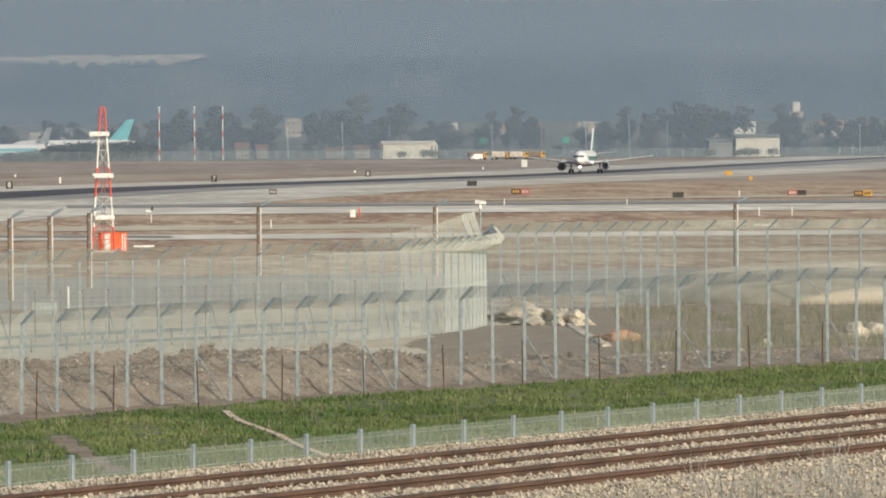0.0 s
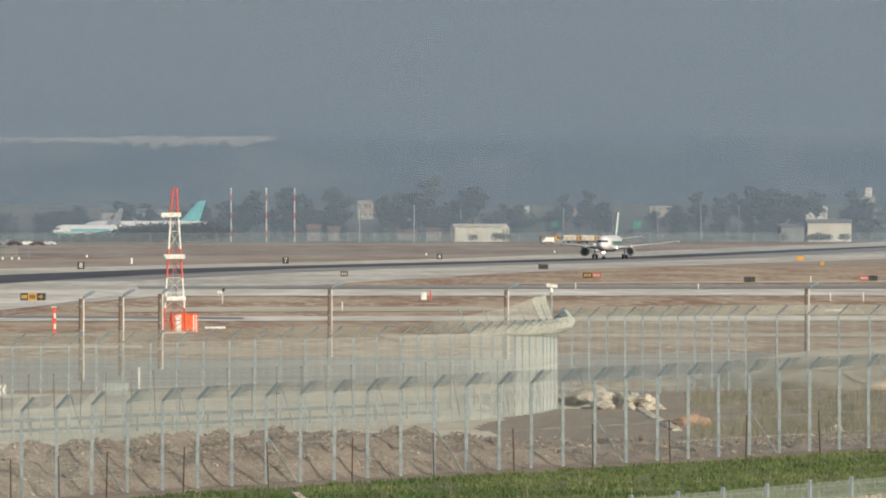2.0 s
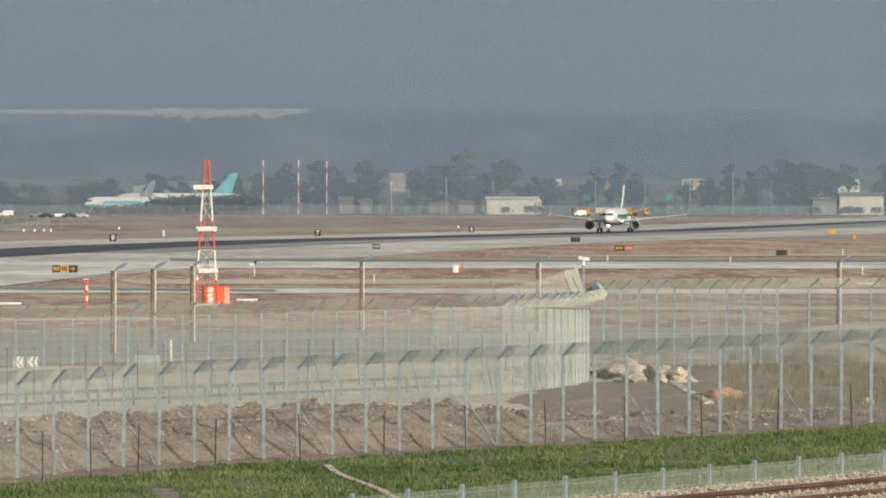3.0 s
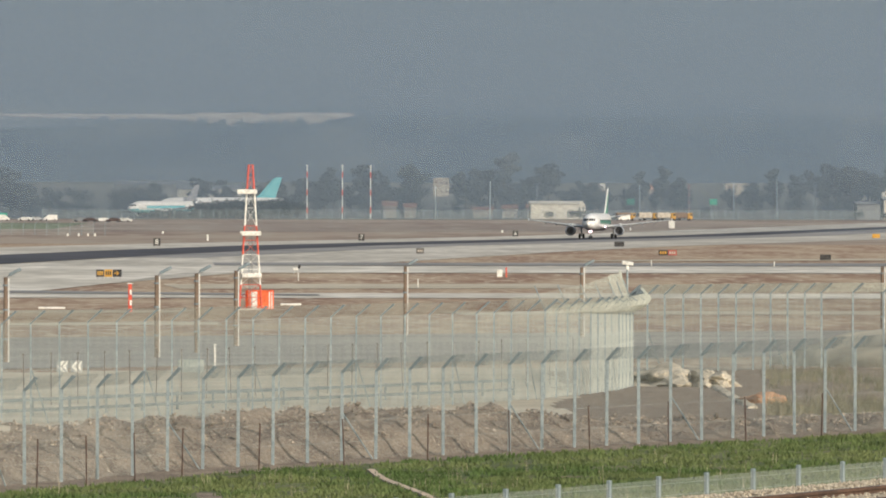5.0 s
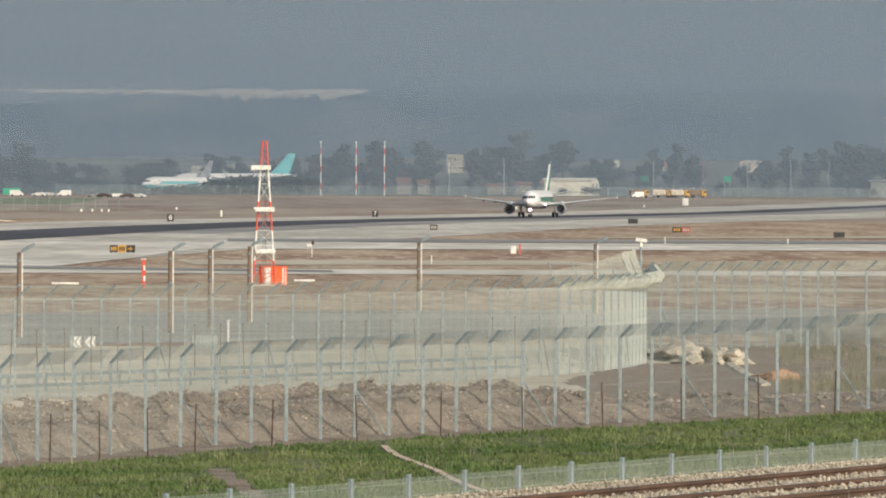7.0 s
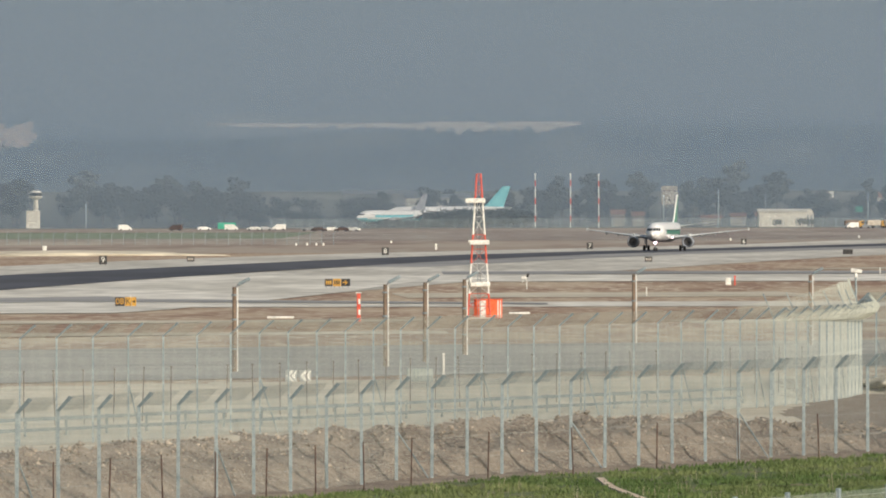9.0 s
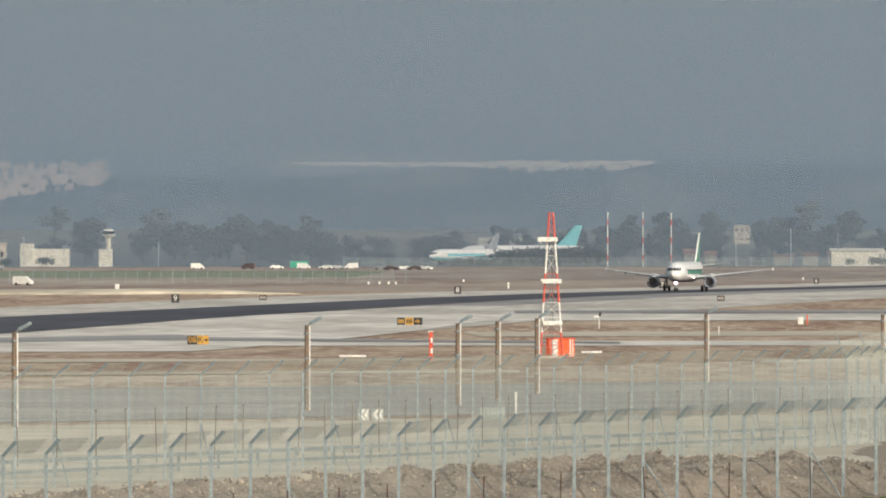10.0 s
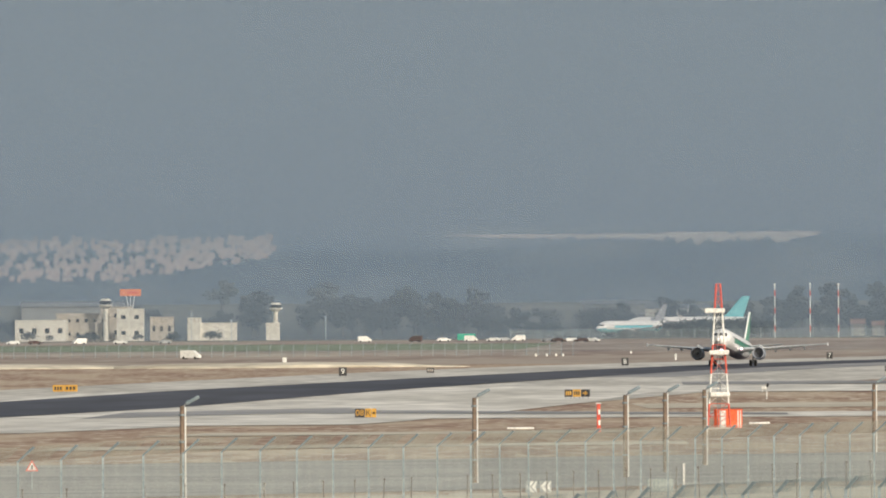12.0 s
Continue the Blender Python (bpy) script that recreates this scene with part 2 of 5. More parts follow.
def ground_z(x, y):
    d = N[0] * x + N[1] * y
    z = np.interp(y, FAR_Y, FAR_Z)
    if d < 150:
        w = min(1, max(0, (d - 85) / 40)) if y > 200 else 0
        z = np.interp(d, BANK_D, BANK_Z) * (1 - w) + z * w
    if 270 < y < 480 and -60 < x < 70:
        off, s = beside_fence(x, y)
        # a bank of dug soil behind the fence
        if 0.4 < off < 40:
            crest = 4.6 + 0.9 * noise.noise((s * 0.35, 3, 0))
            up = off / crest if off < crest else max(0, 1 - (off - crest) / 9)
            rough_z = noise.fractal((x * 1.0, y * 0.5, 1.7), 0.6, 2.1, 5) * (0.34 if off < 7 else 0.15)
            tall = float(np.interp(s, [0, 72, 79, 84, 95], [1, 1, 0.8, 0.4, 0.12]))
            z += (1.55 * min(1, up * 1.05) ** 0.85 * tall + rough_z) * min(1, (off - 0.4) / 1.0) * min(1, (40 - off) / 12)
        z += 0.95 * max(0, min(1, (s - 50) / 48)) * max(0, min(1, 1 - (off - 8) / 45)) * max(0, min(1, (off + 40) / 25))
    return float(z)


def spaced(*runs):
    out = []
    for a, b, step in runs:
        out += list(np.arange(a, b, step))
    return out + [runs[-1][1]]


def build_ground():
    xs = spaced((-5000, -600, 400), (-600, -120, 60), (-120, -40, 8), (-40, -22, 0.6), (-22, 46, 0.4), (46, 56, 0.6), (56, 130, 6), (130, 700, 60), (700, 5000, 430))
    ys = spaced((-400, 0, 50), (0, 60, 4), (60, 130, 0.8), (130, 280, 4), (280, 420, 0.6), (420, 500, 2), (500, 700, 6), (700, 2500, 30), (2500, 5200, 150))
    verts = [(x, y, ground_z(x, y)) for y in ys for x in xs]
    w = len(xs)
    faces = [(j * w + i, j * w + i + 1, (j + 1) * w + i + 1, (j + 1) * w + i) for j in range(len(ys) - 1) for i in range(w - 1)]
    me = mesh_from("ground", verts, faces, (M_GROUND, M_SOIL, M_GRASSSOIL, M_BALLAST, M_SCRUB, M_FARGRASS, M_SAND), True)
    idx = np.zeros(len(faces), dtype=np.int32)
    for k, f in enumerate(faces):
        j, i = divmod(k, w - 1)
        x, y = (xs[i] + xs[i + 1]) / 2, (ys[j] + ys[j + 1]) / 2
        d = N[0] * x + N[1] * y
        off, s = beside_fence(x, y)
        if 20 < d < 41 and y < 260:
            idx[k] = 3
        elif d < 160 and y < 420 and off < -2.6 + 1.2 * noise.noise((x * .4, y * .1, 2)):
            idx[k] = 1 if 268 < y < 309 and abs(x - np.interp(y, [272, 287.8, 306.8], [3.29, 2.61, 1.86])) < .4 else 2
        elif -60 < x < 70 and 270 < y < 560 and (off < 5.4 + 1.2 * noise.noise((x * .6, y * .3, 8)) or s > 84 and off < 150 and x > .044 * y + 1.5 * noise.noise((x * .5, y * .05, 6))):
            idx[k] = 1
        elif -60 < x < 70 and 270 < y < 560 and off < 150:
            idx[k] = 6
        elif y > 3550:
            idx[k] = 4
        elif y > 1900:
            idx[k] = 5
    me.polygons.foreach_set("material_index", idx)
    tagged(new("ground", me), "dry airfield ground with soil banks and grass", "ground", kind="structure")


M_GRASSSOIL = material("grassy_soil", (0.065, 0.098, 0.028), (0.115, 0.138, 0.055), 0.95, size=6, fine=0.8, c=(0.15, 0.13, 0.075))
build_ground()


def strip(name, corners, mat, lift, label, cols=60, rows=8):
    """A paved sheet between four corners, laid on the ground."""
    a, b, c, d = [Vector(p) for p in corners]
    verts = []
    for j in range(rows + 1):
        for i in range(cols + 1):
            u, v = i / cols, j / rows
            p = (a * (1 - u) + b * u) * (1 - v) + (d * (1 - u) + c * u) * v
            verts.append((p.x, p.y, ground_z(p.x, p.y) + lift))
    w = cols + 1
    faces = [(j * w + i, j * w + i + 1, (j + 1) * w + i + 1, (j + 1) * w + i) for j in range(rows) for i in range(cols)]
    ob = new(name, mesh_from(name, verts, faces, (mat,), True))
    return tagged(ob, label, name.split("_")[0], kind="structure")


def run_strip(name, k0, k1, s0, s1, mat, lift, label):
    """A sheet along the runway: k across, s along."""
    c = [(RN[0] * k + RU[0] * s, RN[1] * k + RU[1] * s) for k, s in ((k0, s0), (k0, s1), (k1, s1), (k1, s0))]
    return strip(name, c, mat, lift, label, 110, 6)


run_strip("runway_shoulder", -336, -222, 900, 3600, M_CONCRETE, 0.05, "pale concrete runway shoulders")
for quad in (((-307, 900), (-303, 1560), (-277, 1560), (-264, 900)), ((-303, 1560), (-298, 3600), (-289, 3600), (-277, 1560))):
    strip("runway", [(RN[0] * k + RU[0] * q, RN[1] * k + RU[1] * q) for k, q in quad], M_ASPHALT, 0.12, "dark rubber-stained asphalt runway", 90, 6)
run_strip("runway_edge", -290, -262, 1500, 3600, M_DARKTAXI, 0.09, "worn grey concrete of the runway")
strip("exit_taxiway", [(-62, 1085), (-30, 1150), (-34, 1190), (-60, 1150)], M_DARKTAXI, 0.10, "dark worn centre of the runway exit", 30, 4)
strip("exit_taxiway", [(-40, 1130), (20, 1090), (20, 1105), (-40, 1168)], M_DARKTAXI, 0.12, "dark worn centre of the exit taxiway", 30, 4)
strip("exit_taxiway", [(10, 1404), (330, 1404), (330, 1446), (10, 1446)], M_DARKTAXI, 0.10, "grey worn taxiway beside the pale one", 60, 4)
strip("taxiway", [(-30, 1318), (330, 1318), (330, 1398), (-30, 1398)], M_TAXI, 0.08, "pale concrete taxiway across the airfield")
strip("apron_link", [(-115, 985), (-28, 1005), (8, 1345), (-75, 1345)], M_TAXI, 0.07, "pale concrete taxiway junction")
strip("service_road", [(-24, 1072), (230, 1072), (230, 1122), (-24, 1122)], M_TAXI, 0.06, "pale service road over dry grass")
strip("patrol_road", [(-75, 480), (75, 640), (75, 765), (-75, 640)], M_ROAD, 0.05, "grey asphalt patrol road behind the fence")

strip("dry_patch", [(4, 1170), (60, 1180), (52, 1225), (2, 1215)], M_SAND, 0.05, "pale bare patch in the dry grass", 20, 4)
strip("dry_patch", [(60, 1470), (140, 1500), (190, 1570), (80, 1500)], M_SAND, 0.07, "pale bare patch beside the taxiway", 20, 4)
strip("dry_patch", [(-45, 880), (2, 900), (6, 925), (-40, 915)], M_SAND, 0.05, "pale bare streak in the dry grass", 20, 4)
strip("dry_patch", [(-48, 760), (6, 790), (6, 812), (-46, 790)], M_SAND, 0.05, "pale bare streak in the dry grass", 20, 4)
strip("dry_patch", [(30, 880), (90, 895), (85, 930), (28, 915)], M_SAND, 0.05, "pale bare streak in the dry grass", 20, 4)


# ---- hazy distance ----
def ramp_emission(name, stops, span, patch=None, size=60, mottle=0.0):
    """A glowing backdrop colour with the haze painted in; it changes with height and has soft patches."""
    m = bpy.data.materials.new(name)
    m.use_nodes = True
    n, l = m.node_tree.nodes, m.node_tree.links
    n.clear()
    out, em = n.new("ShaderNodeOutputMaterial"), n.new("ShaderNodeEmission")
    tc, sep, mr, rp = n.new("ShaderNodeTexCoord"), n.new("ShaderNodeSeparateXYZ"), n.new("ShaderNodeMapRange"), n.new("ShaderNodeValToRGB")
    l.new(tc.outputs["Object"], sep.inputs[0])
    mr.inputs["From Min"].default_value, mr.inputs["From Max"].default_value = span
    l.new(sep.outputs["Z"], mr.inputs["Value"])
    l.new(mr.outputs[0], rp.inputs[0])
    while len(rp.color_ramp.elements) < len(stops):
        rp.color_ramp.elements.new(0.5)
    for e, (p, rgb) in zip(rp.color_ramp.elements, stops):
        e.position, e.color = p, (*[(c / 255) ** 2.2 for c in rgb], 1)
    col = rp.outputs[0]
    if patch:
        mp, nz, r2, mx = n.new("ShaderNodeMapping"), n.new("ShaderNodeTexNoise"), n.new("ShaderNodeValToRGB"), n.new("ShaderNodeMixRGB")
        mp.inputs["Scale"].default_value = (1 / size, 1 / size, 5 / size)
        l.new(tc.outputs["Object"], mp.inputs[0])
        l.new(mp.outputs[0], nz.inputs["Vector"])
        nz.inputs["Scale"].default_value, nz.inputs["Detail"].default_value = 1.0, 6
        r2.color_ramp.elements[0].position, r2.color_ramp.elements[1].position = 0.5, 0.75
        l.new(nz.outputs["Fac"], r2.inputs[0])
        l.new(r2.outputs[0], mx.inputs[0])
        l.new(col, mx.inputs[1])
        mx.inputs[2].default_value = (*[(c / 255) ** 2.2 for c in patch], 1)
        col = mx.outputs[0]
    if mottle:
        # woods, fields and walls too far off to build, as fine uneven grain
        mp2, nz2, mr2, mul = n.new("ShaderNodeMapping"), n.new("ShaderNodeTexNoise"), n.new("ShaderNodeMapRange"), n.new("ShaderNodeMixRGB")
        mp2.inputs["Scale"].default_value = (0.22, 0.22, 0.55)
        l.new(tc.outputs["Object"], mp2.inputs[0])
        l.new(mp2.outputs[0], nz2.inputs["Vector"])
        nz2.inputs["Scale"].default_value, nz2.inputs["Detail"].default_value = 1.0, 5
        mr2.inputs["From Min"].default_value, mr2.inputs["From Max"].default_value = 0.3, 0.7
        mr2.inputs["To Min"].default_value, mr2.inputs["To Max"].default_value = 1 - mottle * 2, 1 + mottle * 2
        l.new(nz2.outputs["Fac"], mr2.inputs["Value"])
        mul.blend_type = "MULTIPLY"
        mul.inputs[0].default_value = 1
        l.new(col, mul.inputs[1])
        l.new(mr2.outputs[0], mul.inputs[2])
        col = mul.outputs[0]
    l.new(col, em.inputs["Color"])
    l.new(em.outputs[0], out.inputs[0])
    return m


def curtain(name, y, x0, x1, base, top, mat, label, cols=240, depth=0.0):
    """A far ridge: its crest is given by top(x)."""
    verts, faces = [], []
    for i in range(cols + 1):
        x = x0 + (x1 - x0) * i / cols
        verts += [(x, y, base), (x, y + depth, top(x)), (x, y + depth + 30, base)]
    for i in range(cols):
        a, b = i * 3, i * 3 + 3
        faces += [(a, b, b + 1, a + 1), (a + 1, b + 1, b + 2, a + 2)]
    return tagged(new(name, mesh_from(name, verts, faces, (mat,), True)), label, "backdrop", kind="structure")


M_SKYHAZE = ramp_emission("haze_sky", [(0.0, (113, 126, 138)), (0.22, (120, 132, 143)), (0.55, (124, 136, 145)), (1.0, (126, 137, 146))], (40, 220))
# the ridge colours carry their own haze, as unlit emission
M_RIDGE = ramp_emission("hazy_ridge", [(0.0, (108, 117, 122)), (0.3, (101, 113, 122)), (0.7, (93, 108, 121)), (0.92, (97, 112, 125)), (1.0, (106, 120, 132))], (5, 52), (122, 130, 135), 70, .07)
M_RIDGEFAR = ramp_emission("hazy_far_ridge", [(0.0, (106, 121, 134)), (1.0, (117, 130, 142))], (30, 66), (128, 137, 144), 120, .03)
# the quarry glows unlit, with haze mixed into its pale colour
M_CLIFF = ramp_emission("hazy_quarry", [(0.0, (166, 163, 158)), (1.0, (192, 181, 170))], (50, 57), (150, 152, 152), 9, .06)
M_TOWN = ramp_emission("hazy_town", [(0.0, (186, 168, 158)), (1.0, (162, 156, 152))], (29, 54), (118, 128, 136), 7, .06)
curtain("backdrop_sky", 4930, -2600, 2600, -5, lambda x: 900, M_SKYHAZE, "hazy grey-blue sky")
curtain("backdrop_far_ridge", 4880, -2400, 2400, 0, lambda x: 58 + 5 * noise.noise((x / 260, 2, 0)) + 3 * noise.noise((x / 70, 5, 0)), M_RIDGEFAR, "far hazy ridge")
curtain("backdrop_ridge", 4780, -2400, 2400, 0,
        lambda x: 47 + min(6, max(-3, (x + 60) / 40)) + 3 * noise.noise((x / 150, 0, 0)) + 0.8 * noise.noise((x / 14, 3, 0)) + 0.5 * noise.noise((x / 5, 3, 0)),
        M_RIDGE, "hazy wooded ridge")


def haze_veil(y, share):
    """Haze between the airfield and the hills, imitated by an added sheet: faint, dull, see-through and lit by the sun.
    """
    m = bpy.data.materials.new("haze_sheet")
    m.use_nodes = True
    n, l = m.node_tree.nodes, m.node_tree.links
    n.clear()
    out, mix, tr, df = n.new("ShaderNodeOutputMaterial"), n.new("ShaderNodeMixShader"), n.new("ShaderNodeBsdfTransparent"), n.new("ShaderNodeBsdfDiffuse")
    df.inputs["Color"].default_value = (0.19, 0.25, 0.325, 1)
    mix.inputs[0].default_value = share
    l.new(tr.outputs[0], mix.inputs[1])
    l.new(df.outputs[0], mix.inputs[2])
    l.new(mix.outputs[0], out.inputs[0])
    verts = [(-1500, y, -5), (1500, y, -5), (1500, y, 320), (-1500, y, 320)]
    tagged(new("backdrop_haze", mesh_from("backdrop_haze", verts, [(0, 1, 2, 3)], (m,))), "thin blue-grey see-through sheet imitating haze over the far airfield", "backdrop", kind="structure")


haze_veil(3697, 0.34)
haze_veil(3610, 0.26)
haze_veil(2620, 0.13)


# ---- railway ----
def build_track(name, d, top, s0, s1):
    """Two rails on sleepers, d from the eye's line to the rails' middle."""
    t = thing(name, Matrix(), "railway track with rusty rails on concrete sleepers", "railway track", "railway tracks", "structure")
    prof = [(-.075, 0), (.075, 0), (.075, .012), (.012, .03), (.010, .125), (.036, .135), (.036, .170), (.030, .176), (-.030, .176), (-.036, .170), (-.036, .135), (-.010, .125), (-.012, .03), (-.075, .012)]
    for side in (-0.7525, 0.7525):
        bm = bmesh.new()
        rings = []
        for s in np.linspace(s0, s1, 30):
            o = Vector((U[0] * s + N[0] * (d + side), U[1] * s + N[1] * (d + side), top - 0.176))
            rings.append([o + Vector((N[0] * p, N[1] * p, q)) for p, q in prof])
        loft(bm, rings)
        for f in bm.faces:
            if f.calc_center_median().z > top - 0.002 or f.normal.z > 0.9 and f.calc_center_median().z > top - .03:
                f.material_index = 1
        part("rail", bm, (M_RAIL, M_RAILTOP), t)
    me_bm = bmesh.new()
    box(me_bm, 2.5, 0.26, 0.16, None, 0.02)
    me = finish("sleeper", me_bm, M_SLEEPER)
    for s in np.arange(s0 + 8, s1 - 40, 0.6):
        m = Matrix.Translation((U[0] * s + N[0] * d, U[1] * s + N[1] * d, top - 0.176 - 0.155)) @ Matrix.Rotation(math.pi / 2 - TRACK + math.pi / 2, 4, "Z")
        piece("sleeper", me, t, m)


build_track("railway_track", 36.6, 5.32, 40, 200)
build_track("railway_track", 32.48, 5.48, 40, 200)


def build_ballast():
    """Crushed stones, each a lopsided octahedron, heaped round the sleepers."""
    rng = np.random.default_rng(4)
    verts, faces = [], []
    for _ in range(75000):
        s, d = rng.uniform(78, 150), rng.uniform(27, 40.0)
        x, y = U[0] * s + N[0] * d, U[1] * s + N[1] * d
        if x < -4 or y > 150:
            continue
        between = min(abs(d - 37.35), abs(d - 35.85), abs(d - 33.23), abs(d - 31.73))
        z = ground_z(x, y) + rng.uniform(-.01, .035) + (0.02 if between > 0.3 else -0.03)
        r = rng.uniform(.012, .034)
        o = len(verts)
        j = rng.uniform(.6, 1.3, 6) * r
        a = rng.uniform(0, 3)
        ca, sa = math.cos(a), math.sin(a)
        verts += [(x + ca * j[0], y + sa * j[0], z), (x - sa * j[1], y + ca * j[1], z), (x - ca * j[2], y - sa * j[2], z), (x + sa * j[3], y - ca * j[3], z), (x, y, z + j[4]), (x, y, z - j[5])]
        faces += [(o, o + 1, o + 4), (o + 1, o + 2, o + 4), (o + 2, o + 3, o + 4), (o + 3, o, o + 4), (o + 1, o, o + 5), (o + 2, o + 1, o + 5), (o + 3, o + 2, o + 5), (o, o + 3, o + 5)]
    tagged(new("ballast", mesh_from("ballast", verts, faces, (M_BALLAST,))), "pale crushed stone ballast round the tracks", "ballast", kind="stuff")


build_ballast()


# ---- fences ----
def wire_panel(name, w, h, pitch_x, pitch_z, r, mat, z0=0.0, lean=(0, 0)):
    """Welded wire: upright and level three-sided wires."""
    verts, faces = [], []

    def wire(a, b, across):
        o = len(verts)
        a, b = Vector(a), Vector(b)
        e1, e2 = Vector(across) * r, Vector((0, 1, 0)) * r
        for p in (a, b):
            verts.extend([p + e1, p - e1 + e2 * .5, p - e1 * .2 - e2])
        for i in range(3):
            k = (i + 1) % 3
            faces.append((o + i, o + k, o + 3 + k, o + 3 + i))

    def at(x, t):
        return (x, lean[1] * t, z0 + t * h)

    for x in np.arange(pitch_x / 2, w, pitch_x):
        wire(at(x, 0), at(x, 1), (1, 0, 0))
    for z in np.arange(0, h + .001, pitch_z):
        wire(at(0, z / h), at(w, z / h), (0, 0, 1))
    return mesh_from(name, verts, faces, (mat,))


def polyline(points, step):
    """Posts at even steps along a line of points."""
    out, left = [], 0.0
    for a, b in zip(points, points[1:]):
        a, b = Vector(a), Vector(b)
        length = (b - a).length
        s = left
        while s < length:
            out.append(a + (b - a) * s / length)
            s += step
        left = s - length
    return out


def security_fence(label, points, step, height, arm, pitch, wire, post_r, brace_every, group, top_wire=.003, top_mat=None):
    """Tall posts with slanted arms, welded mesh and strands over the arms."""
    f = thing("security_fence", Matrix(), label, "fence", group)
    bm = bmesh.new()
    box(bm, post_r * 2, post_r * 2, height, None, 0.008)
    post = finish("post", bm, M_GALV)
    bm = bmesh.new()
    aw = post_r * 1.15
    loft(bm, [[(-aw, -aw, height - .04), (aw, -aw, height - .04), (aw, aw, height - .04), (-aw, aw, height - .04)],
              [(arm[0] - aw, -aw, height + arm[1]), (arm[0] + aw, -aw, height + arm[1] - .05), (arm[0] + aw, aw, height + arm[1] - .05), (arm[0] - aw, aw, height + arm[1])]])
    arm_me = finish("arm", bm, M_ARM)
    bm = bmesh.new()
    rod(bm, (0, 0, height * .55), (1.7, .0, 0.0), .032, seg=6)
    brace = finish("brace", bm, M_GALV)
    panel = wire_panel("mesh_panel", step, height - .08, pitch, pitch, wire, M_WIRE, .05)
    slope = math.hypot(*arm)
    top = wire_panel("overhang_mesh", step, slope, .04, .04, top_wire, top_mat or M_WIRE)
    pts = points
    for i, p in enumerate(pts):
        q = pts[i + 1] if i + 1 < len(pts) else p + (p - pts[i - 1])
        turn = math.atan2(q.y - p.y, q.x - p.x)
        z, z2 = ground_z(p.x, p.y), ground_z(q.x, q.y)
        base = Matrix.Translation((p.x, p.y, z))
        jitter = Matrix.Rotation(random.uniform(-.008, .008), 4, "Y")
        piece("post", post, f, base @ jitter)
        piece("arm", arm_me, f, base @ jitter)
        if brace_every and i % brace_every == 1:
            piece("brace", brace, f, base @ Matrix.Rotation(turn, 4, "Z"))
        if i + 1 == len(pts):
            continue
        k = (q - p).length / step
        lift = math.atan2(z2 - z, (q - p).length)
        turned = base @ Matrix.Rotation(turn, 4, "Z") @ Matrix.Rotation(-lift, 4, "Y")
        piece("mesh_panel", panel, f, turned @ Matrix.Diagonal((k, 1, 1, 1)))
        # the overhang leans along the arms
        m = base @ Matrix(((math.cos(turn), 0, arm[0] / slope, 0), (math.sin(turn), 1.0, 0, 0), ((z2 - z) / step, 0, arm[1] / slope, height), (0, 0, 0, 1)))
        ob = piece("overhang_mesh", top, f)
        ob.data = shear_mesh(top, m)
    return f


def shear_mesh(me, m):
    """A copy of a mesh moved by a matrix that also shears."""
    out = me.copy()
    out.transform(m)
    return out


def legs(*runs):
    """Post places on straight legs: from, to and the number of spans."""
    out = []
    for a, b, n in runs:
        a, b = Vector(a), Vector(b)
        out += [a + (b - a) * i / n for i in range(n)]
    return out + [Vector(runs[-1][1])]


security_fence("tall galvanised mesh fence with slanted arms beside the grass", legs((A0, AK, 16), (AK, A1, 35)), 2.5, 3.2, (.42, .45), .05, .0017, .058, 5, "perimeter fences", .0036, M_WIREDARK)
security_fence("tall pale mesh fence with slanted arms behind the soil bank", legs((B_LINE[0], B_LINE[1], 16), (B_LINE[1], B_LINE[2], 14), (B_LINE[2], B_LINE[3], 4), (B_LINE[3], B_LINE[4], 4), (B_LINE[4], B_LINE[5], 4), (B_LINE[5], B_LINE[6], 4), (B_LINE[6], B_LINE[7], 4), (B_LINE[7], B_LINE[8], 14)), 3.0, 4.4, (.62, .55), .04, .0026, .042, 4, "perimeter fences", .0036, M_WIREPALE)


def thin_fence(label, points, step, height, group, hook):
    """Thin dark poles with a few strands of wire."""
    f = thing("wire_fence", Matrix(), label, "fence", group)
    bm = bmesh.new()
    rod(bm, (0, 0, 0), (0, 0, height), .028, seg=6)
    if hook:
        rod(bm, (0, 0, height), (.0, 0, height + .10), .05, seg=6)
    pole = finish("post", bm, M_RUST)
    pts = polyline(points, step)
    tops = []
    for p in pts:
        z = ground_z(p.x, p.y)
        m = Matrix.Translation((p.x, p.y, z)) @ pose(0, 0, 0, random.uniform(-2, 2), random.uniform(-2.5, 2.5))
        piece("post", pole, f, m)
        tops.append(Vector((p.x, p.y, z)))
    for h in (0.35, .7, .97) if hook else (.5, .95):
        bm = bmesh.new()
        r = .004 if hook else .003
        loft(bm, [[a + Vector((0, 0, h * height + r)), a + Vector((r, 0, h * height - r)), a + Vector((-r, 0, h * height - r))] for a in tops])
        part("wire", bm, M_WIRE, f)


thin_fence("thin dark poles with wire behind the sand track", [(-34, 396), (-15.6, 424), (10, 480), (24, 507)], 3.0, 2.4, "wire fences", True)
thin_fence("rusty poles with wire along the grass edge", [(-16.7, 280), (1.6, 327.2), (44.5, 373.5)], 4.5, 1.65, "wire fences", False)

security_fence("pale mesh fence with slanted arms behind the earth heaps", legs(((27.7, 541.0), (40.1, 559.0), 11), ((40.1, 559.0), (57.0, 562.0), 9)), 2.0, 4.55, (.62, .55), .05, .0040, .06, 7, "perimeter fences", .0080, M_WIREPALE)


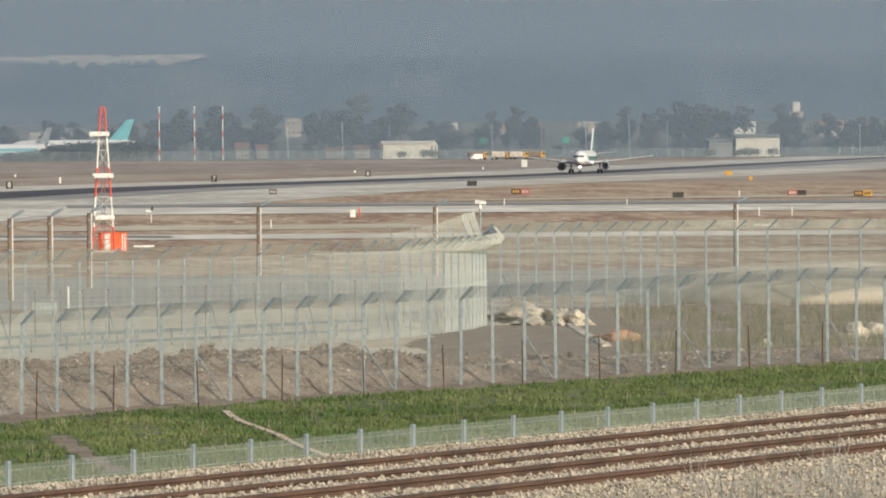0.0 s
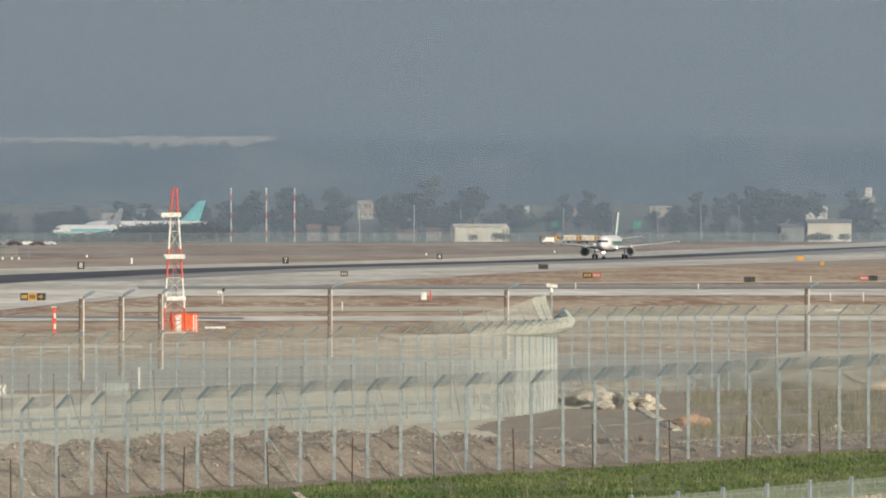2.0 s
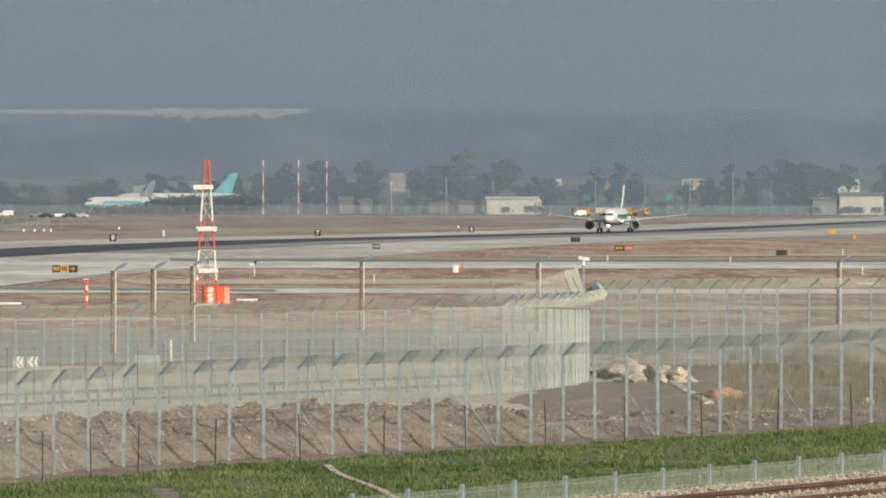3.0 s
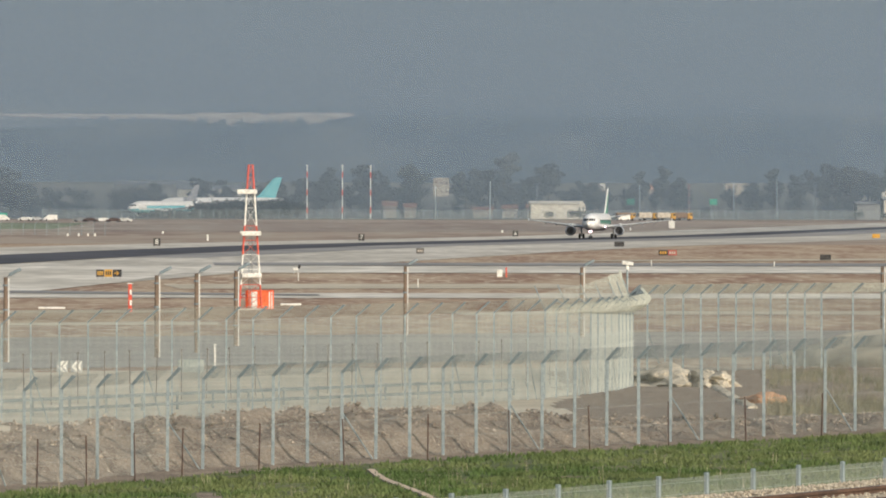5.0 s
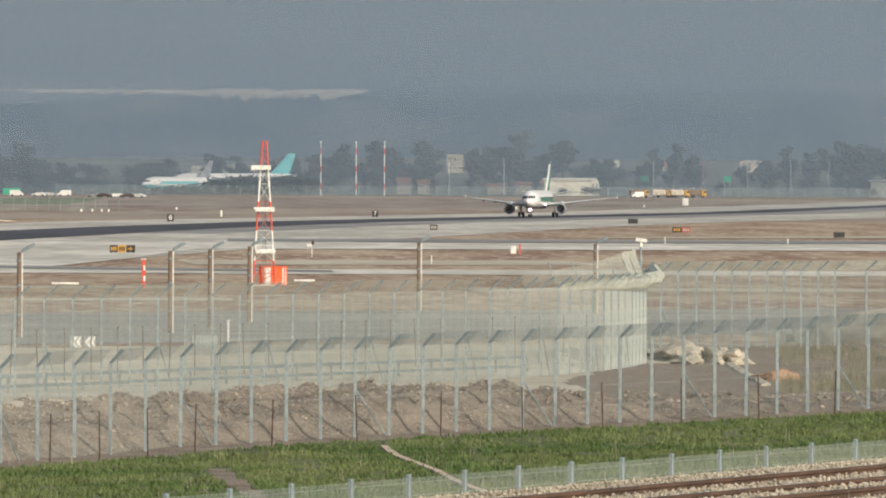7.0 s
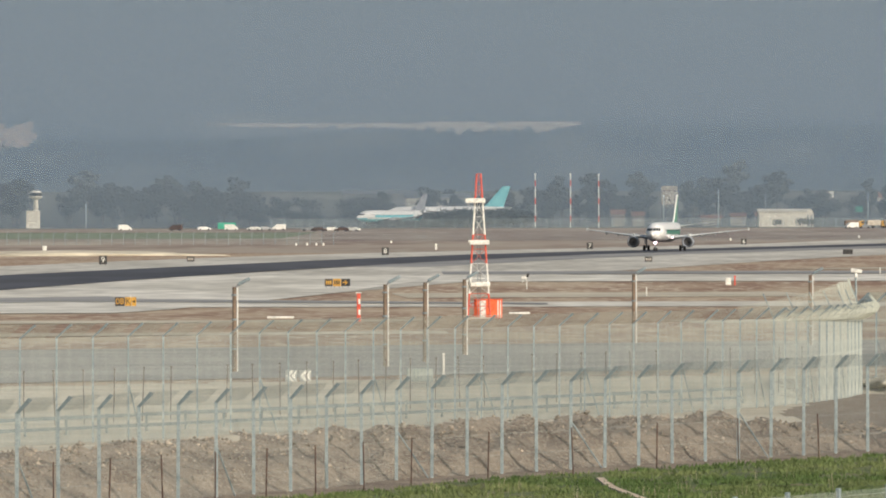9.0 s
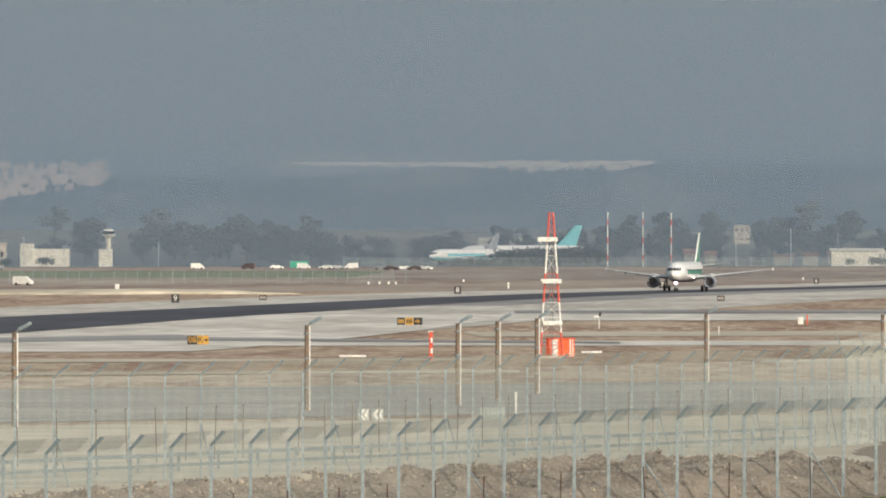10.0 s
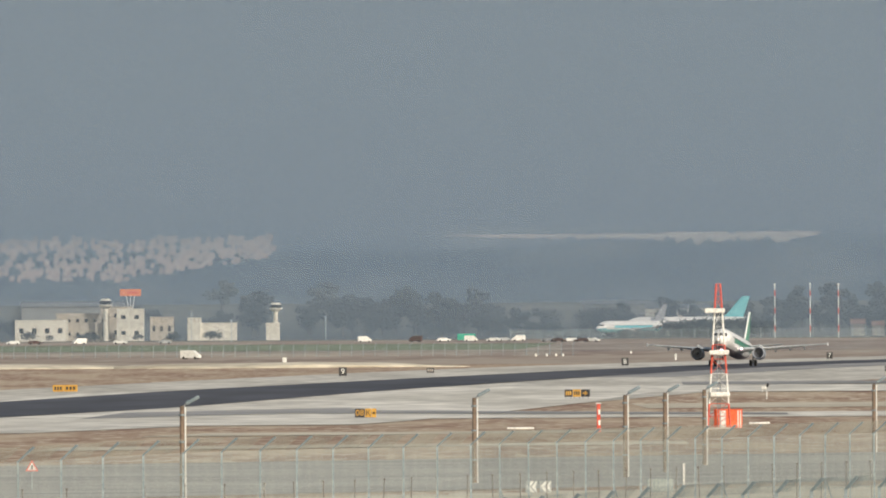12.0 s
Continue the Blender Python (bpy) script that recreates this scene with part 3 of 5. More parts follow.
def corner_overhang():
    """Wire mesh bent over the arms of the corner legs: a bulging lip on one side, a rising wing on the other."""
    pts = legs((B_LINE[2], B_LINE[3], 4), (B_LINE[3], B_LINE[4], 4), (B_LINE[4], B_LINE[5], 4), (B_LINE[5], B_LINE[6], 4), (B_LINE[6], B_LINE[7], 4), (B_LINE[7], B_LINE[8], 14))
    t = thing("fence_overhang", Matrix(), "pale wire mesh bulging over the arms of the fence corner", "fence overhang")

    def sheet(name, section, first, mat, gap):
        verts, faces = [], []
        rails = []
        for i, p in enumerate(pts):
            if i < first:
                continue
            grow = min(1, (i - first + 1) / 12)
            z = ground_z(p.x, p.y)
            rails.append([Vector((p.x + dx * grow, p.y, z + 4.4 + dz * (.35 + .65 * grow))) for dx, dz in section])

        def wire(a, b, r=.0075):
            o = len(verts)
            for q in (a, b):
                verts.extend([q + Vector((.2 * r, r, .5 * r)), q + Vector((r, -.5 * r, -.3 * r)), q + Vector((-r, -.5 * r, .2 * r))])
            for i in range(3):
                k = (i + 1) % 3
                faces.append((o + i, o + k, o + 3 + k, o + 3 + i))

        for a, b in zip(rails, rails[1:]):
            n = max(2, int((b[0] - a[0]).length / gap))
            for j in range(n):
                row = [u.lerp(v, j / n) for u, v in zip(a, b)]
                for u, v in zip(row, row[1:]):
                    wire(u, v)
            for (a0, a1), (b0, b1) in zip(zip(a, a[1:]), zip(b, b[1:])):
                m = max(1, int((a1 - a0).length / .10))
                for k in range(m):
                    wire(a0.lerp(a1, k / m), b0.lerp(b1, k / m), .006)
        ob = new(name, mesh_from(name, verts, faces, (mat,)))
        ob.parent = t

    sheet("lip_mesh", [(.05, .0), (.45, .40), (.78, .55), (.98, .28), (.80, -.02), (.40, -.30), (.08, -.42)], 8, M_WIREPALE, .16)
    sheet("wing_mesh", [(0, .1), (-.35, .7), (-.55, 1.25), (-.60, 1.60)], 6, M_WIREPALE, .26)
    for i, p in enumerate(pts):
        if i < 8 or i % 2:
            continue
        z = ground_z(p.x, p.y) + 4.4
        bm = bmesh.new()
        for u, v in (((0, 0), (.55, .5)), ((.55, .5), (.95, .26)), ((0, 0), (-.5, 1.2))):
            rod(bm, (p.x + u[0], p.y, z + u[1]), (p.x + v[0], p.y, z + v[1]), .03, seg=5)
        part("bracket", bm, M_GALV, t)


corner_overhang()


def guard_rail():
    t = thing("guard_rail", Matrix(), "grey steel guard rail along the sand track", "guard rail")
    pts = polyline([(-33, 362), (-16, 400), (2, 440), (20, 478)], 4.0)
    bm = bmesh.new()
    box(bm, .12, .12, .95, None, .01)
    post = finish("post", bm, M_ARM)
    for p in pts:
        piece("post", post, t, Matrix.Translation((p.x, p.y, ground_z(p.x, p.y) - .1)))
    for h in (.28, .74):
        bm = bmesh.new()
        rings = []
        for p in pts:
            z = ground_z(p.x, p.y) + h
            rings.append([(p.x, p.y - .10, z - .08), (p.x, p.y - .14, z - .04), (p.x, p.y - .10, z), (p.x, p.y - .14, z + .04), (p.x, p.y - .10, z + .08), (p.x, p.y - .06, z)])
        loft(bm, rings)
        part("beam", bm, M_ARM, t)


guard_rail()


def rail_fence():
    f = thing("mesh_fence", Matrix(), "low grey welded mesh fence beside the railway", "fence", "railway fences")
    bm = bmesh.new()
    box(bm, .10, .07, 1.60, Matrix.Translation((0, 0, -.2)), .01)
    post = finish("post", bm, M_GALV)
    panel = wire_panel("mesh_panel", 2.5, 1.28, .05, .2, .0031, M_WIRE, .06)
    pts = polyline([(U[0] * s + N[0] * 52.2, U[1] * s + N[1] * 52.2) for s in (90, 240)], 2.5)
    for p in pts:
        m = Matrix.Translation((p.x, p.y, ground_z(p.x, p.y) + .07)) @ Matrix.Rotation(math.pi / 2 - TRACK, 4, "Z")
        piece("post", post, f, m)
        piece("mesh_panel", panel, f, m)


rail_fence()


# ---- airliner ----
def ring(y, cz, rx, rz, n=28):
    return [(rx * math.cos(2 * math.pi * i / n), y, cz + rz * math.sin(2 * math.pi * i / n)) for i in range(n)]


def wing_sections(sections):
    """Sections (x, leading y, trailing y, z, thickness): a tapered aerofoil."""
    out = []
    for x, le, te, z, th in sections:
        c = le - te
        out.append([(x, le, z), (x, le - .12 * c, z + th * .5), (x, le - .4 * c, z + th * .55), (x, te, z + .02), (x, le - .4 * c, z - th * .45), (x, le - .12 * c, z - th * .45)])
    return out


def skin(prof, x, z):
    """How far forward the fuselage's skin lies at (x, z)."""
    ys = np.linspace(17.3, 10, 300)
    rows = sorted(prof)
    col = [np.interp(ys, [r[0] for r in rows], [r[i] for r in rows]) for i in (1, 2, 3)]
    inside = (x / col[1]) ** 2 + ((z - col[0]) / col[2]) ** 2 < 1
    return float(ys[int(np.argmax(inside))])


def airliner(name, label, group, paint, fin_paint, stripe, fin_edge, k=1.0, gear=True, belly=None):
    """A twin-engined airliner, nose towards +y, origin on the ground under the main wheels."""
    a = thing(name, Matrix(), label, "airplane", group)
    bm = bmesh.new()
    prof = [(17.35, 3.35, .05, .05), (17.1, 3.38, .42, .40), (16.6, 3.45, .85, .78), (15.9, 3.55, 1.25, 1.18), (15.0, 3.68, 1.58, 1.55), (13.8, 3.80, 1.83, 1.86), (12.2, 3.88, 1.95, 2.03), (10, 3.9, 1.975, 2.07), (0, 3.9, 1.975, 2.07), (-7, 3.9, 1.975, 2.07), (-10, 4.05, 1.85, 1.92), (-13, 4.4, 1.5, 1.55), (-16, 4.85, 1.0, 1.05), (-18.6, 5.25, .5, .55), (-20.1, 5.4, .18, .22)]
    loft(bm, [[(x * k, y * k, z * k) for x, y, z in ring(y, cz, rx, rz)] for y, cz, rx, rz in prof])
    for f in bm.faces:
        c = f.calc_center_median() / k
        if stripe and -9 < c.y < 10.5 and 3.3 < c.z < 4.5 and abs(c.x) > 1.6:
            f.material_index = 1
        if c.z < (3.2 if belly else 2.35):
            f.material_index = 2
    fus = part("fuselage", bm, (paint, stripe or paint, belly or M_BELLY), a, smooth=True)
    # cockpit windows
    for sx in (-1, 1):
        for x0, x1, y0, y1 in ((.06, .58, 0, 0), (.66, 1.08, 0, 0), (1.15, 1.42, 0, 0)):
            bm = bmesh.new()
            za, zb = 4.15, 4.72
            lo = [Vector((sx * px, skin(prof, px, pz), pz)) for px, pz in ((x0, za), (x1, za), (x1 * .9, zb), (x0 * .9, zb))]
            vs = [bm.verts.new((v + Vector((sx * .03, .06, .05))) * k) for v in lo] + [bm.verts.new((v + Vector((0, -.3, -.1))) * k) for v in lo]
            for q in ((0, 1, 2, 3), (7, 6, 5, 4), (0, 4, 5, 1), (1, 5, 6, 2), (2, 6, 7, 3), (3, 7, 4, 0)):
                bm.faces.new([vs[i] for i in q])
            bmesh.ops.recalc_face_normals(bm, faces=bm.faces)
            part("cockpit_window", bm, M_GLASS, fus)
    win = bmesh.new()
    box(win, .03, .26 * k, .36 * k, None, .01)
    win = finish("cabin_window", win, M_GLASS)
    for sx in (-1, 1):
        for y in np.arange(-9, 11.5, 1.05):
            piece("cabin_window", win, fus, Matrix.Translation((sx * 1.965 * k, y * k, 4.15 * k)))
    for sx in (-1, 1):
        bm = bmesh.new()
        secs = [(0.6, 5.2, -2.2, 2.55, .95), (2.2, 4.3, -2.0, 2.75, .85), (6.4, 1.9, -2.1, 3.15, .55), (16.4, -3.4, -5.0, 4.35, .2), (17.0, -4.0, -5.2, 4.45, .1)]
        loft(bm, [[(sx * x * k, y * k, z * k) for x, y, z in s] for s in wing_sections(secs)])
        w = part("wing", bm, M_WINGGREY, a, "pale grey wing")
        bm = bmesh.new()
        loft(bm, [[(sx * x * k, y * k, z * k) for x, y, z in ((16.95, -3.9, 4.2), (17.03, -3.9, 4.2), (17.03, -5.5, 4.2), (16.95, -5.5, 4.2))], [(sx * x * k, y * k, z * k) for x, y, z in ((16.97, -4.7, 4.75), (17.03, -4.7, 4.75), (17.03, -5.6, 4.75), (16.97, -5.6, 4.75))]])
        part("wingtip_fence", bm, M_FUSE, w)
        for fx in (7.6, 10.2, 12.8):
            bm = bmesh.new()
            fy = -1.9 - (fx - 6.4) * .28
            zz = 3.15 + (fx - 6.4) * .12
            loft(bm, [[(sx * (fx + dx * r) * k, (fy + dy) * k, (zz - .28 + dz * r) * k) for dx, dz in ((-.15, 0), (0, .2), (.15, 0), (0, -.25))] for dy, r in ((1.2, .3), (.4, 1), (-.6, .9), (-1.4, .15))])
            part("flap_fairing", bm, M_WINGGREY, w)
        # engine
        e = piece("engine", None, a, Matrix.Translation((sx * 5.75 * k, 4.6 * k, 1.88 * k)))
        bm = bmesh.new()
        cyl = [(1.75, .98), (1.9, 1.06), (1.7, 1.14), (.9, 1.2), (-.4, 1.16), (-1.6, .95), (-2.2, .78)]
        loft(bm, [[(p[0] * k, p[1] * k, p[2] * k) for p in ring(y, 0, r, r, 20)] for y, r in ([(0.7, .86), (1.5, .9)] + cyl)], close=False)
        part("cowling", bm, M_COWL if gear else paint, e, smooth=True)
        bm = bmesh.new()
        loft(bm, [[(p[0] * k, p[1] * k, p[2] * k) for p in ring(y, 0, r, r, 20)] for y, r in ((.9, .9), (.88, .3), (1.3, .02))], close=False)
        part("fan", bm, M_NACELLE, e)
        bm = bmesh.new()
        loft(bm, [[(p[0] * k, p[1] * k, p[2] * k) for p in ring(y, 0, r, r, 16)] for y, r in ((-2.0, .7), (-3.1, .45), (-3.2, .2))])
        part("exhaust", bm, M_NACELLE, e)
        bm = bmesh.new()
        box(bm, .35 * k, 3.4 * k, .75 * k, Matrix.Translation((0, -1.4 * k, .95 * k)), .05)
        part("pylon", bm, M_WINGGREY, e)
        # tailplane
        bm = bmesh.new()
        secs = [(.4, -14.6, -18.6, 5.0, .4), (6.2, -18.3, -19.7, 5.7, .12)]
        loft(bm, [[(sx * x * k, y * k, z * k) for x, y, z in s] for s in wing_sections(secs)])
        part("tailplane", bm, M_WINGGREY, a)
        # landing lamp at the wing root
        bm = bmesh.new()
        bmesh.ops.create_uvsphere(bm, u_segments=10, v_segments=6, radius=.16 * k, matrix=Matrix.Translation((sx * 2.35 * k, 4.45 * k, 2.78 * k)))
        if gear and sx < 0:
            part("landing_lamp", bm, M_LIGHT, a, "lit landing lamp")
        else:
            part("landing_lamp", bm, M_GLASS, a)
    # fin: leading edge in its own paint
    bm = bmesh.new()
    fin = [(5.4, -11.2, -17.6, .30), (6.6, -12.9, -18.0, .26), (11.4, -17.2, -19.6, .16), (11.76, -17.7, -19.7, .08)]
    loft(bm, [[(th * sx * k, yy * k, z * k) for yy, sx in ((le, 0), (le - .25 * (le - te), 1), (te, .1), (te, -.1), (le - .25 * (le - te), -1))] for z, le, te, th in fin])
    fin_ob = part("fin", bm, fin_paint, a, smooth=False)
    if fin_edge:
        bm = bmesh.new()
        loft(bm, [[(sx * .17 * k, (le + dy) * k, z * k) for sx, dy in ((-1, -.5), (0, .12), (1, -.5))] for z, le, te, th in fin])
        part("leading_edge", bm, fin_edge, fin_ob, "white fin edge")
    if gear:
        for gx, gy, top, r, wr in ((-3.8, 0, 2.9, .16, .585), (3.8, 0, 2.9, .16, .585), (0, 12.64, 2.1, .10, .38)):
            g = piece("landing_gear", None, a, Matrix.Translation((gx, gy, 0)))
            bm = bmesh.new()
            rod(bm, (0, 0, wr), (0, 0, top), r, seg=10)
            rod(bm, (-.5, 0, wr), (.5, 0, wr), .07, seg=8)
            rod(bm, (0, -.9, top), (0, 0, wr + .6), .06, seg=6)
            part("strut", bm, M_GREY, g)
            for sx in (-1, 1):
                bm = bmesh.new()
                wx = sx * (.46 if gy == 0 else .25)
                rod(bm, (wx - .20 * (wr / .585), 0, wr), (wx + .20 * (wr / .585), 0, wr), wr, seg=20)
                bmesh.ops.bevel(bm, geom=[e for e in bm.edges if abs(e.verts[0].co.x - e.verts[1].co.x) < .01 and e.calc_length() < .3], offset=.05, segments=2, affect="EDGES")
                part("wheel", bm, M_TYRE, g)
            bm = bmesh.new()
            if gy == 0:
                box(bm, .05, 1.3, 1.1, Matrix.Translation((.32 if gx > 0 else -.32, 0, 1.5)), .01)
                part("gear_door", bm, M_FUSE, g)
            else:
                bmesh.ops.create_uvsphere(bm, u_segments=12, v_segments=8, radius=.36, matrix=Matrix.Translation((0, .2, 1.72)) @ Matrix.Diagonal((1, .5, .75, 1)))
                part("taxi_lamp", bm, M_LIGHT, g, "lit nose lamp")
    return a


jet = airliner("airliner", "white airliner with a green band taking off", "airliners", M_FUSE, M_FINGREEN, M_FINGREEN, M_FUSE)
K_RUN = -289.2                              # the jet's line, across the runway bearing


def jet_pose(t):
    s = 2519.1 - 49.34 * t - 1.067 * t * t
    y = s * math.cos(RUN)
    x = (K_RUN + y * math.sin(RUN)) / math.cos(RUN)
    pitch = float(np.interp(t, [0, 10.2, 10.5, 11.0, 11.5, 12.0], [0, 0, .4, 2.5, 4.0, 5.4]))
    return pose(x, y, ground_z(x, y) + 0.12, pitch, 0, 180 - math.degrees(RUN))


def motions():
    """All that moves: the jet's take-off run and the lifting of its nose."""
    walk(jet, [(t, jet_pose(t)) for t in np.arange(0, 12.01, 0.25)])


# ---- airfield: mast, shelter, lamps, signs ----
def stand(x, y, turn=0.0):
    return Matrix.Translation((x, y, ground_z(x, y))) @ Matrix.Rotation(radians(turn), 4, "Z")


def antenna_mast():
    t = thing("antenna_mast", stand(10.2, 935), "red and white lattice antenna mast with three white antenna boxes", "mast")
    half = lambda z: 1.12 - (1.12 - .2) * z / 14.4
    bands = [(0, 2.5, M_RED), (2.5, 5.5, M_WHITE), (5.5, 8.35, M_RED), (8.35, 11.9, M_WHITE), (11.9, 14.4, M_RED)]
    corners = ((-1, -1), (1, -1), (1, 1), (-1, 1))
    for z0, z1, mat in bands:
        for cx, cy in corners:
            bm = bmesh.new()
            rod(bm, (cx * half(z0), cy * half(z0), z0), (cx * half(z1), cy * half(z1), z1), .085, seg=8)
            part("leg", bm, mat, t)
        n = 2
        for i in range(n):
            a, b = z0 + (z1 - z0) * i / n, z0 + (z1 - z0) * (i + 1) / n
            bm = bmesh.new()
            for (c1, c2) in zip(corners, corners[1:] + corners[:1]):
                rod(bm, (c1[0] * half(a), c1[1] * half(a), a), (c2[0] * half(b), c2[1] * half(b), b), .016, seg=5)
                rod(bm, (c2[0] * half(a), c2[1] * half(a), a), (c1[0] * half(b), c1[1] * half(b), b), .016, seg=5)
                rod(bm, (c1[0] * half(b), c1[1] * half(b), b), (c2[0] * half(b), c2[1] * half(b), b), .03, seg=5)
            part("lattice", bm, mat, t)
    bm = bmesh.new()
    for x in (-.14, .14):
        rod(bm, (x, -.1, 0), (x, -.1, 11.8), .035, seg=5)
    for z in np.arange(.3, 11.8, .4):
        rod(bm, (-.14, -.1, z), (.14, -.1, z), .02, seg=4)
    part("ladder", bm, M_GREY, t)
    for z, dx in ((11.75, -.35), (7.6, 0.05), (3.45, .12)):
        bm = bmesh.new()
        box(bm, 1.95, .5, .46, Matrix.Translation((dx, -half(z) - .3, z - .23)), .04)
        part("antenna_box", bm, M_WHITE, t, "white antenna box")
    bm = bmesh.new()
    box(bm, 2.7, 2.7, .15)
    part("footing", bm, M_CONCRETE, t)


antenna_mast()


def shelter():
    t = thing("equipment_shelter", stand(11.15, 938.6), "orange-red equipment shelter with white stripes beside the mast", "shelter")
    bm = bmesh.new()
    box(bm, 2.8, 2.2, 1.8, Matrix.Translation((0, 0, .05)), .03)
    part("body", bm, M_ORANGE, t)
    bm = bmesh.new()
    box(bm, 2.9, 2.3, .08, Matrix.Translation((0, 0, 1.86)), .02)
    part("roof", bm, M_ORANGE, t)
    for x, w in ((-.55, .62), (.98, .12), (1.22, .1)):
        bm = bmesh.new()
        box(bm, w, .03, 1.7, Matrix.Translation((x, -1.115, .1)))
        part("white_panel", bm, M_WHITE, t)
    bm = bmesh.new()
    box(bm, .05, .05, .12, Matrix.Translation((-.32, -1.14, .95)))
    part("door_handle", bm, M_BLACK, t)


shelter()


def road_lamp():
    t = thing("road_lamp", stand(-24.1, 522), "brown wooden lamp pole with a slanted grey floodlight head", "lamp post", "lamp posts along the patrol road")
    bm = bmesh.new()
    rod(bm, (0, 0, -1.2), (0, 0, 5.25), .17, .13, 10)
    part("pole", bm, M_POLE, t)
    bm = bmesh.new()
    rod(bm, (.18, -.08, .0), (.18, -.08, 5.2), .04, seg=6)
    part("conduit", bm, M_WHITE, t)
    for z in (1.4, 3.2, 4.7):
        bm = bmesh.new()
        rod(bm, (0, 0, z), (0, 0, z + .1), .2, seg=10)
        part("clamp", bm, M_GALV, t)
    bm = bmesh.new()
    rod(bm, (0, 0, 5.1), (.35, 0, 5.55), .05, seg=6)
    part("bracket", bm, M_GREY, t)
    bm = bmesh.new()
    box(bm, .85, .34, .2, Matrix.Translation((.62, 0, 5.48)) @ Matrix.Rotation(radians(-28), 4, "Y"), .05)
    part("lamp_head", bm, M_GALV, t)
    return t


lamp = road_lamp()
for x, y in ((-8.7, 577), (0.57, 597), (3.2, 617), (6.1, 651), (19.6, 716), (32.4, 702), (56.0, 716), (-36.0, 508)):
    copy_thing(lamp, stand(x, y))


def sign_panel(name, label, x, y, panels, h, group, leg=.45):
    """A row of panels (width, material, text or bars, ink) on short legs, facing the railway."""
    t = thing(name, stand(x, y), label, "sign", group)
    total = sum(p[0] for p in panels)
    u = -total / 2
    for w, mat, text, ink in panels:
        bm = bmesh.new()
        box(bm, w - .04, .22, h, Matrix.Translation((u + w / 2, 0, leg)), .02)
        pn = part("panel", bm, mat, t)
        face = Matrix.Translation((u + w / 2, -.118, leg + h / 2)) @ Matrix.Rotation(math.pi / 2, 4, "X")
        if text == "|":
            for i in range(3):
                bm = bmesh.new()
                box(bm, w * .17, .02, h * .5, Matrix.Translation((u + w * (.25 + .25 * i), -.118, leg + h * .25)))
                part("mark", bm, ink, pn)
        elif text == ">":
            bm = bmesh.new()
            box(bm, w * .5, .02, h * .14, Matrix.Translation((u + w * .42, -.118, leg + h * .43)))
            for s in (-1, 1):
                box(bm, w * .34, .02, h * .14, Matrix.Translation((u + w * .66, -.118, leg + h * .5)) @ Matrix.Rotation(s * radians(42), 4, "Y") @ Matrix.Translation((-w * .12, 0, -h * .07)))
            part("arrow", bm, ink, pn)
        elif text:
            word(text, h * .95, ink, pn, face)
        for dx in (-w * .3, w * .3):
            bm = bmesh.new()
            rod(bm, (u + w / 2 + dx, 0, -.1), (u + w / 2 + dx, 0, leg), .05, seg=6)
            part("leg", bm, M_GREY, t)
        u += w
    return t


for num, x, y in (("9", -45.3, 1560), ("8", 1.7, 1767), ("7", 46.1, 2030), ("6", 90.6, 2318)):
    sign_panel("distance_sign", "black runway distance sign with a white number", x, y, [(1.35, M_BLACK, num, M_WHITE)], 1.4, "runway distance signs", .25)
sign_panel("taxiway_sign", "black and yellow taxiway sign on short legs", -28.8, 1081, [(1.15, M_BLACK, "08", M_YELLOW), (.78, M_YELLOW, "K", M_BLACK), (.55, M_YELLOW, ">", M_BLACK)], 1.02, "taxiway signs", .12)
sign_panel("taxiway_sign", "three-panel black and yellow taxiway sign with an arrow", -5.2, 1261, [(1.1, M_BLACK, "|", M_YELLOW), (1.1, M_YELLOW, "|", M_BLACK), (1.25, M_BLACK, ">", M_YELLOW)], 1.0, "taxiway signs", .3)
sign_panel("taxiway_sign", "long yellow taxiway sign with black marks", -79.0, 1348, [(1.6, M_YELLOW, "|", M_BLACK), (2.0, M_YELLOW, "|", M_BLACK)], .95, "taxiway signs", .2)
sign_panel("taxiway_sign", "small dark sign with yellow marks beside the runway", -31.9, 1617, [(1.3, M_BLACK, "|", M_SIGNINK)], .85, "taxiway signs", .2)
sign_panel("taxiway_sign", "small dark sign with yellow marks beside the taxiway", 46.2, 1596, [(1.3, M_BLACK, "|", M_SIGNINK)], .85, "taxiway signs", .2)
sign_panel("taxiway_sign", "back of a black taxiway sign", 89.4, 1783, [(1.9, M_BLACK, "", M_BLACK)], .9, "taxiway signs", .1)
sign_panel("taxiway_sign", "black and red taxiway sign with unreadable marks", 87.1, 1575, [(1.6, M_BLACK, "|", M_YELLOW), (1.5, M_SIGNRED, "|", M_SIGNINK)], .9, "taxiway signs", .1)
sign_panel("taxiway_sign", "black taxiway sign with dark marks", 107.9, 1496, [(1.8, M_BLACK, "", M_GREY)], .85, "taxiway signs", .1)
sign_panel("taxiway_sign", "red and black taxiway sign with white marks", 129.0, 1521, [(1.6, M_SIGNRED, "|", M_SIGNINK), (1.4, M_BLACK, "", M_BLACK)], .85, "taxiway signs", .1)
sign_panel("taxiway_sign", "black and yellow taxiway sign beside the far taxiway", 138.1, 1503, [(1.5, M_BLACK, "|", M_YELLOW), (1.5, M_YELLOW, "|", M_BLACK)], .85, "taxiway signs", .1)
sign_panel("taxiway_sign", "orange-yellow sign far down the runway", 176.6, 2278, [(1.9, M_YELLOW, "", M_BLACK)], 1.0, "taxiway signs", .1)
sign_panel("taxiway_sign", "small orange-yellow sign in the dry grass", 156.5, 1959, [(.8, M_YELLOW, "", M_BLACK)], .8, "taxiway signs", .1)


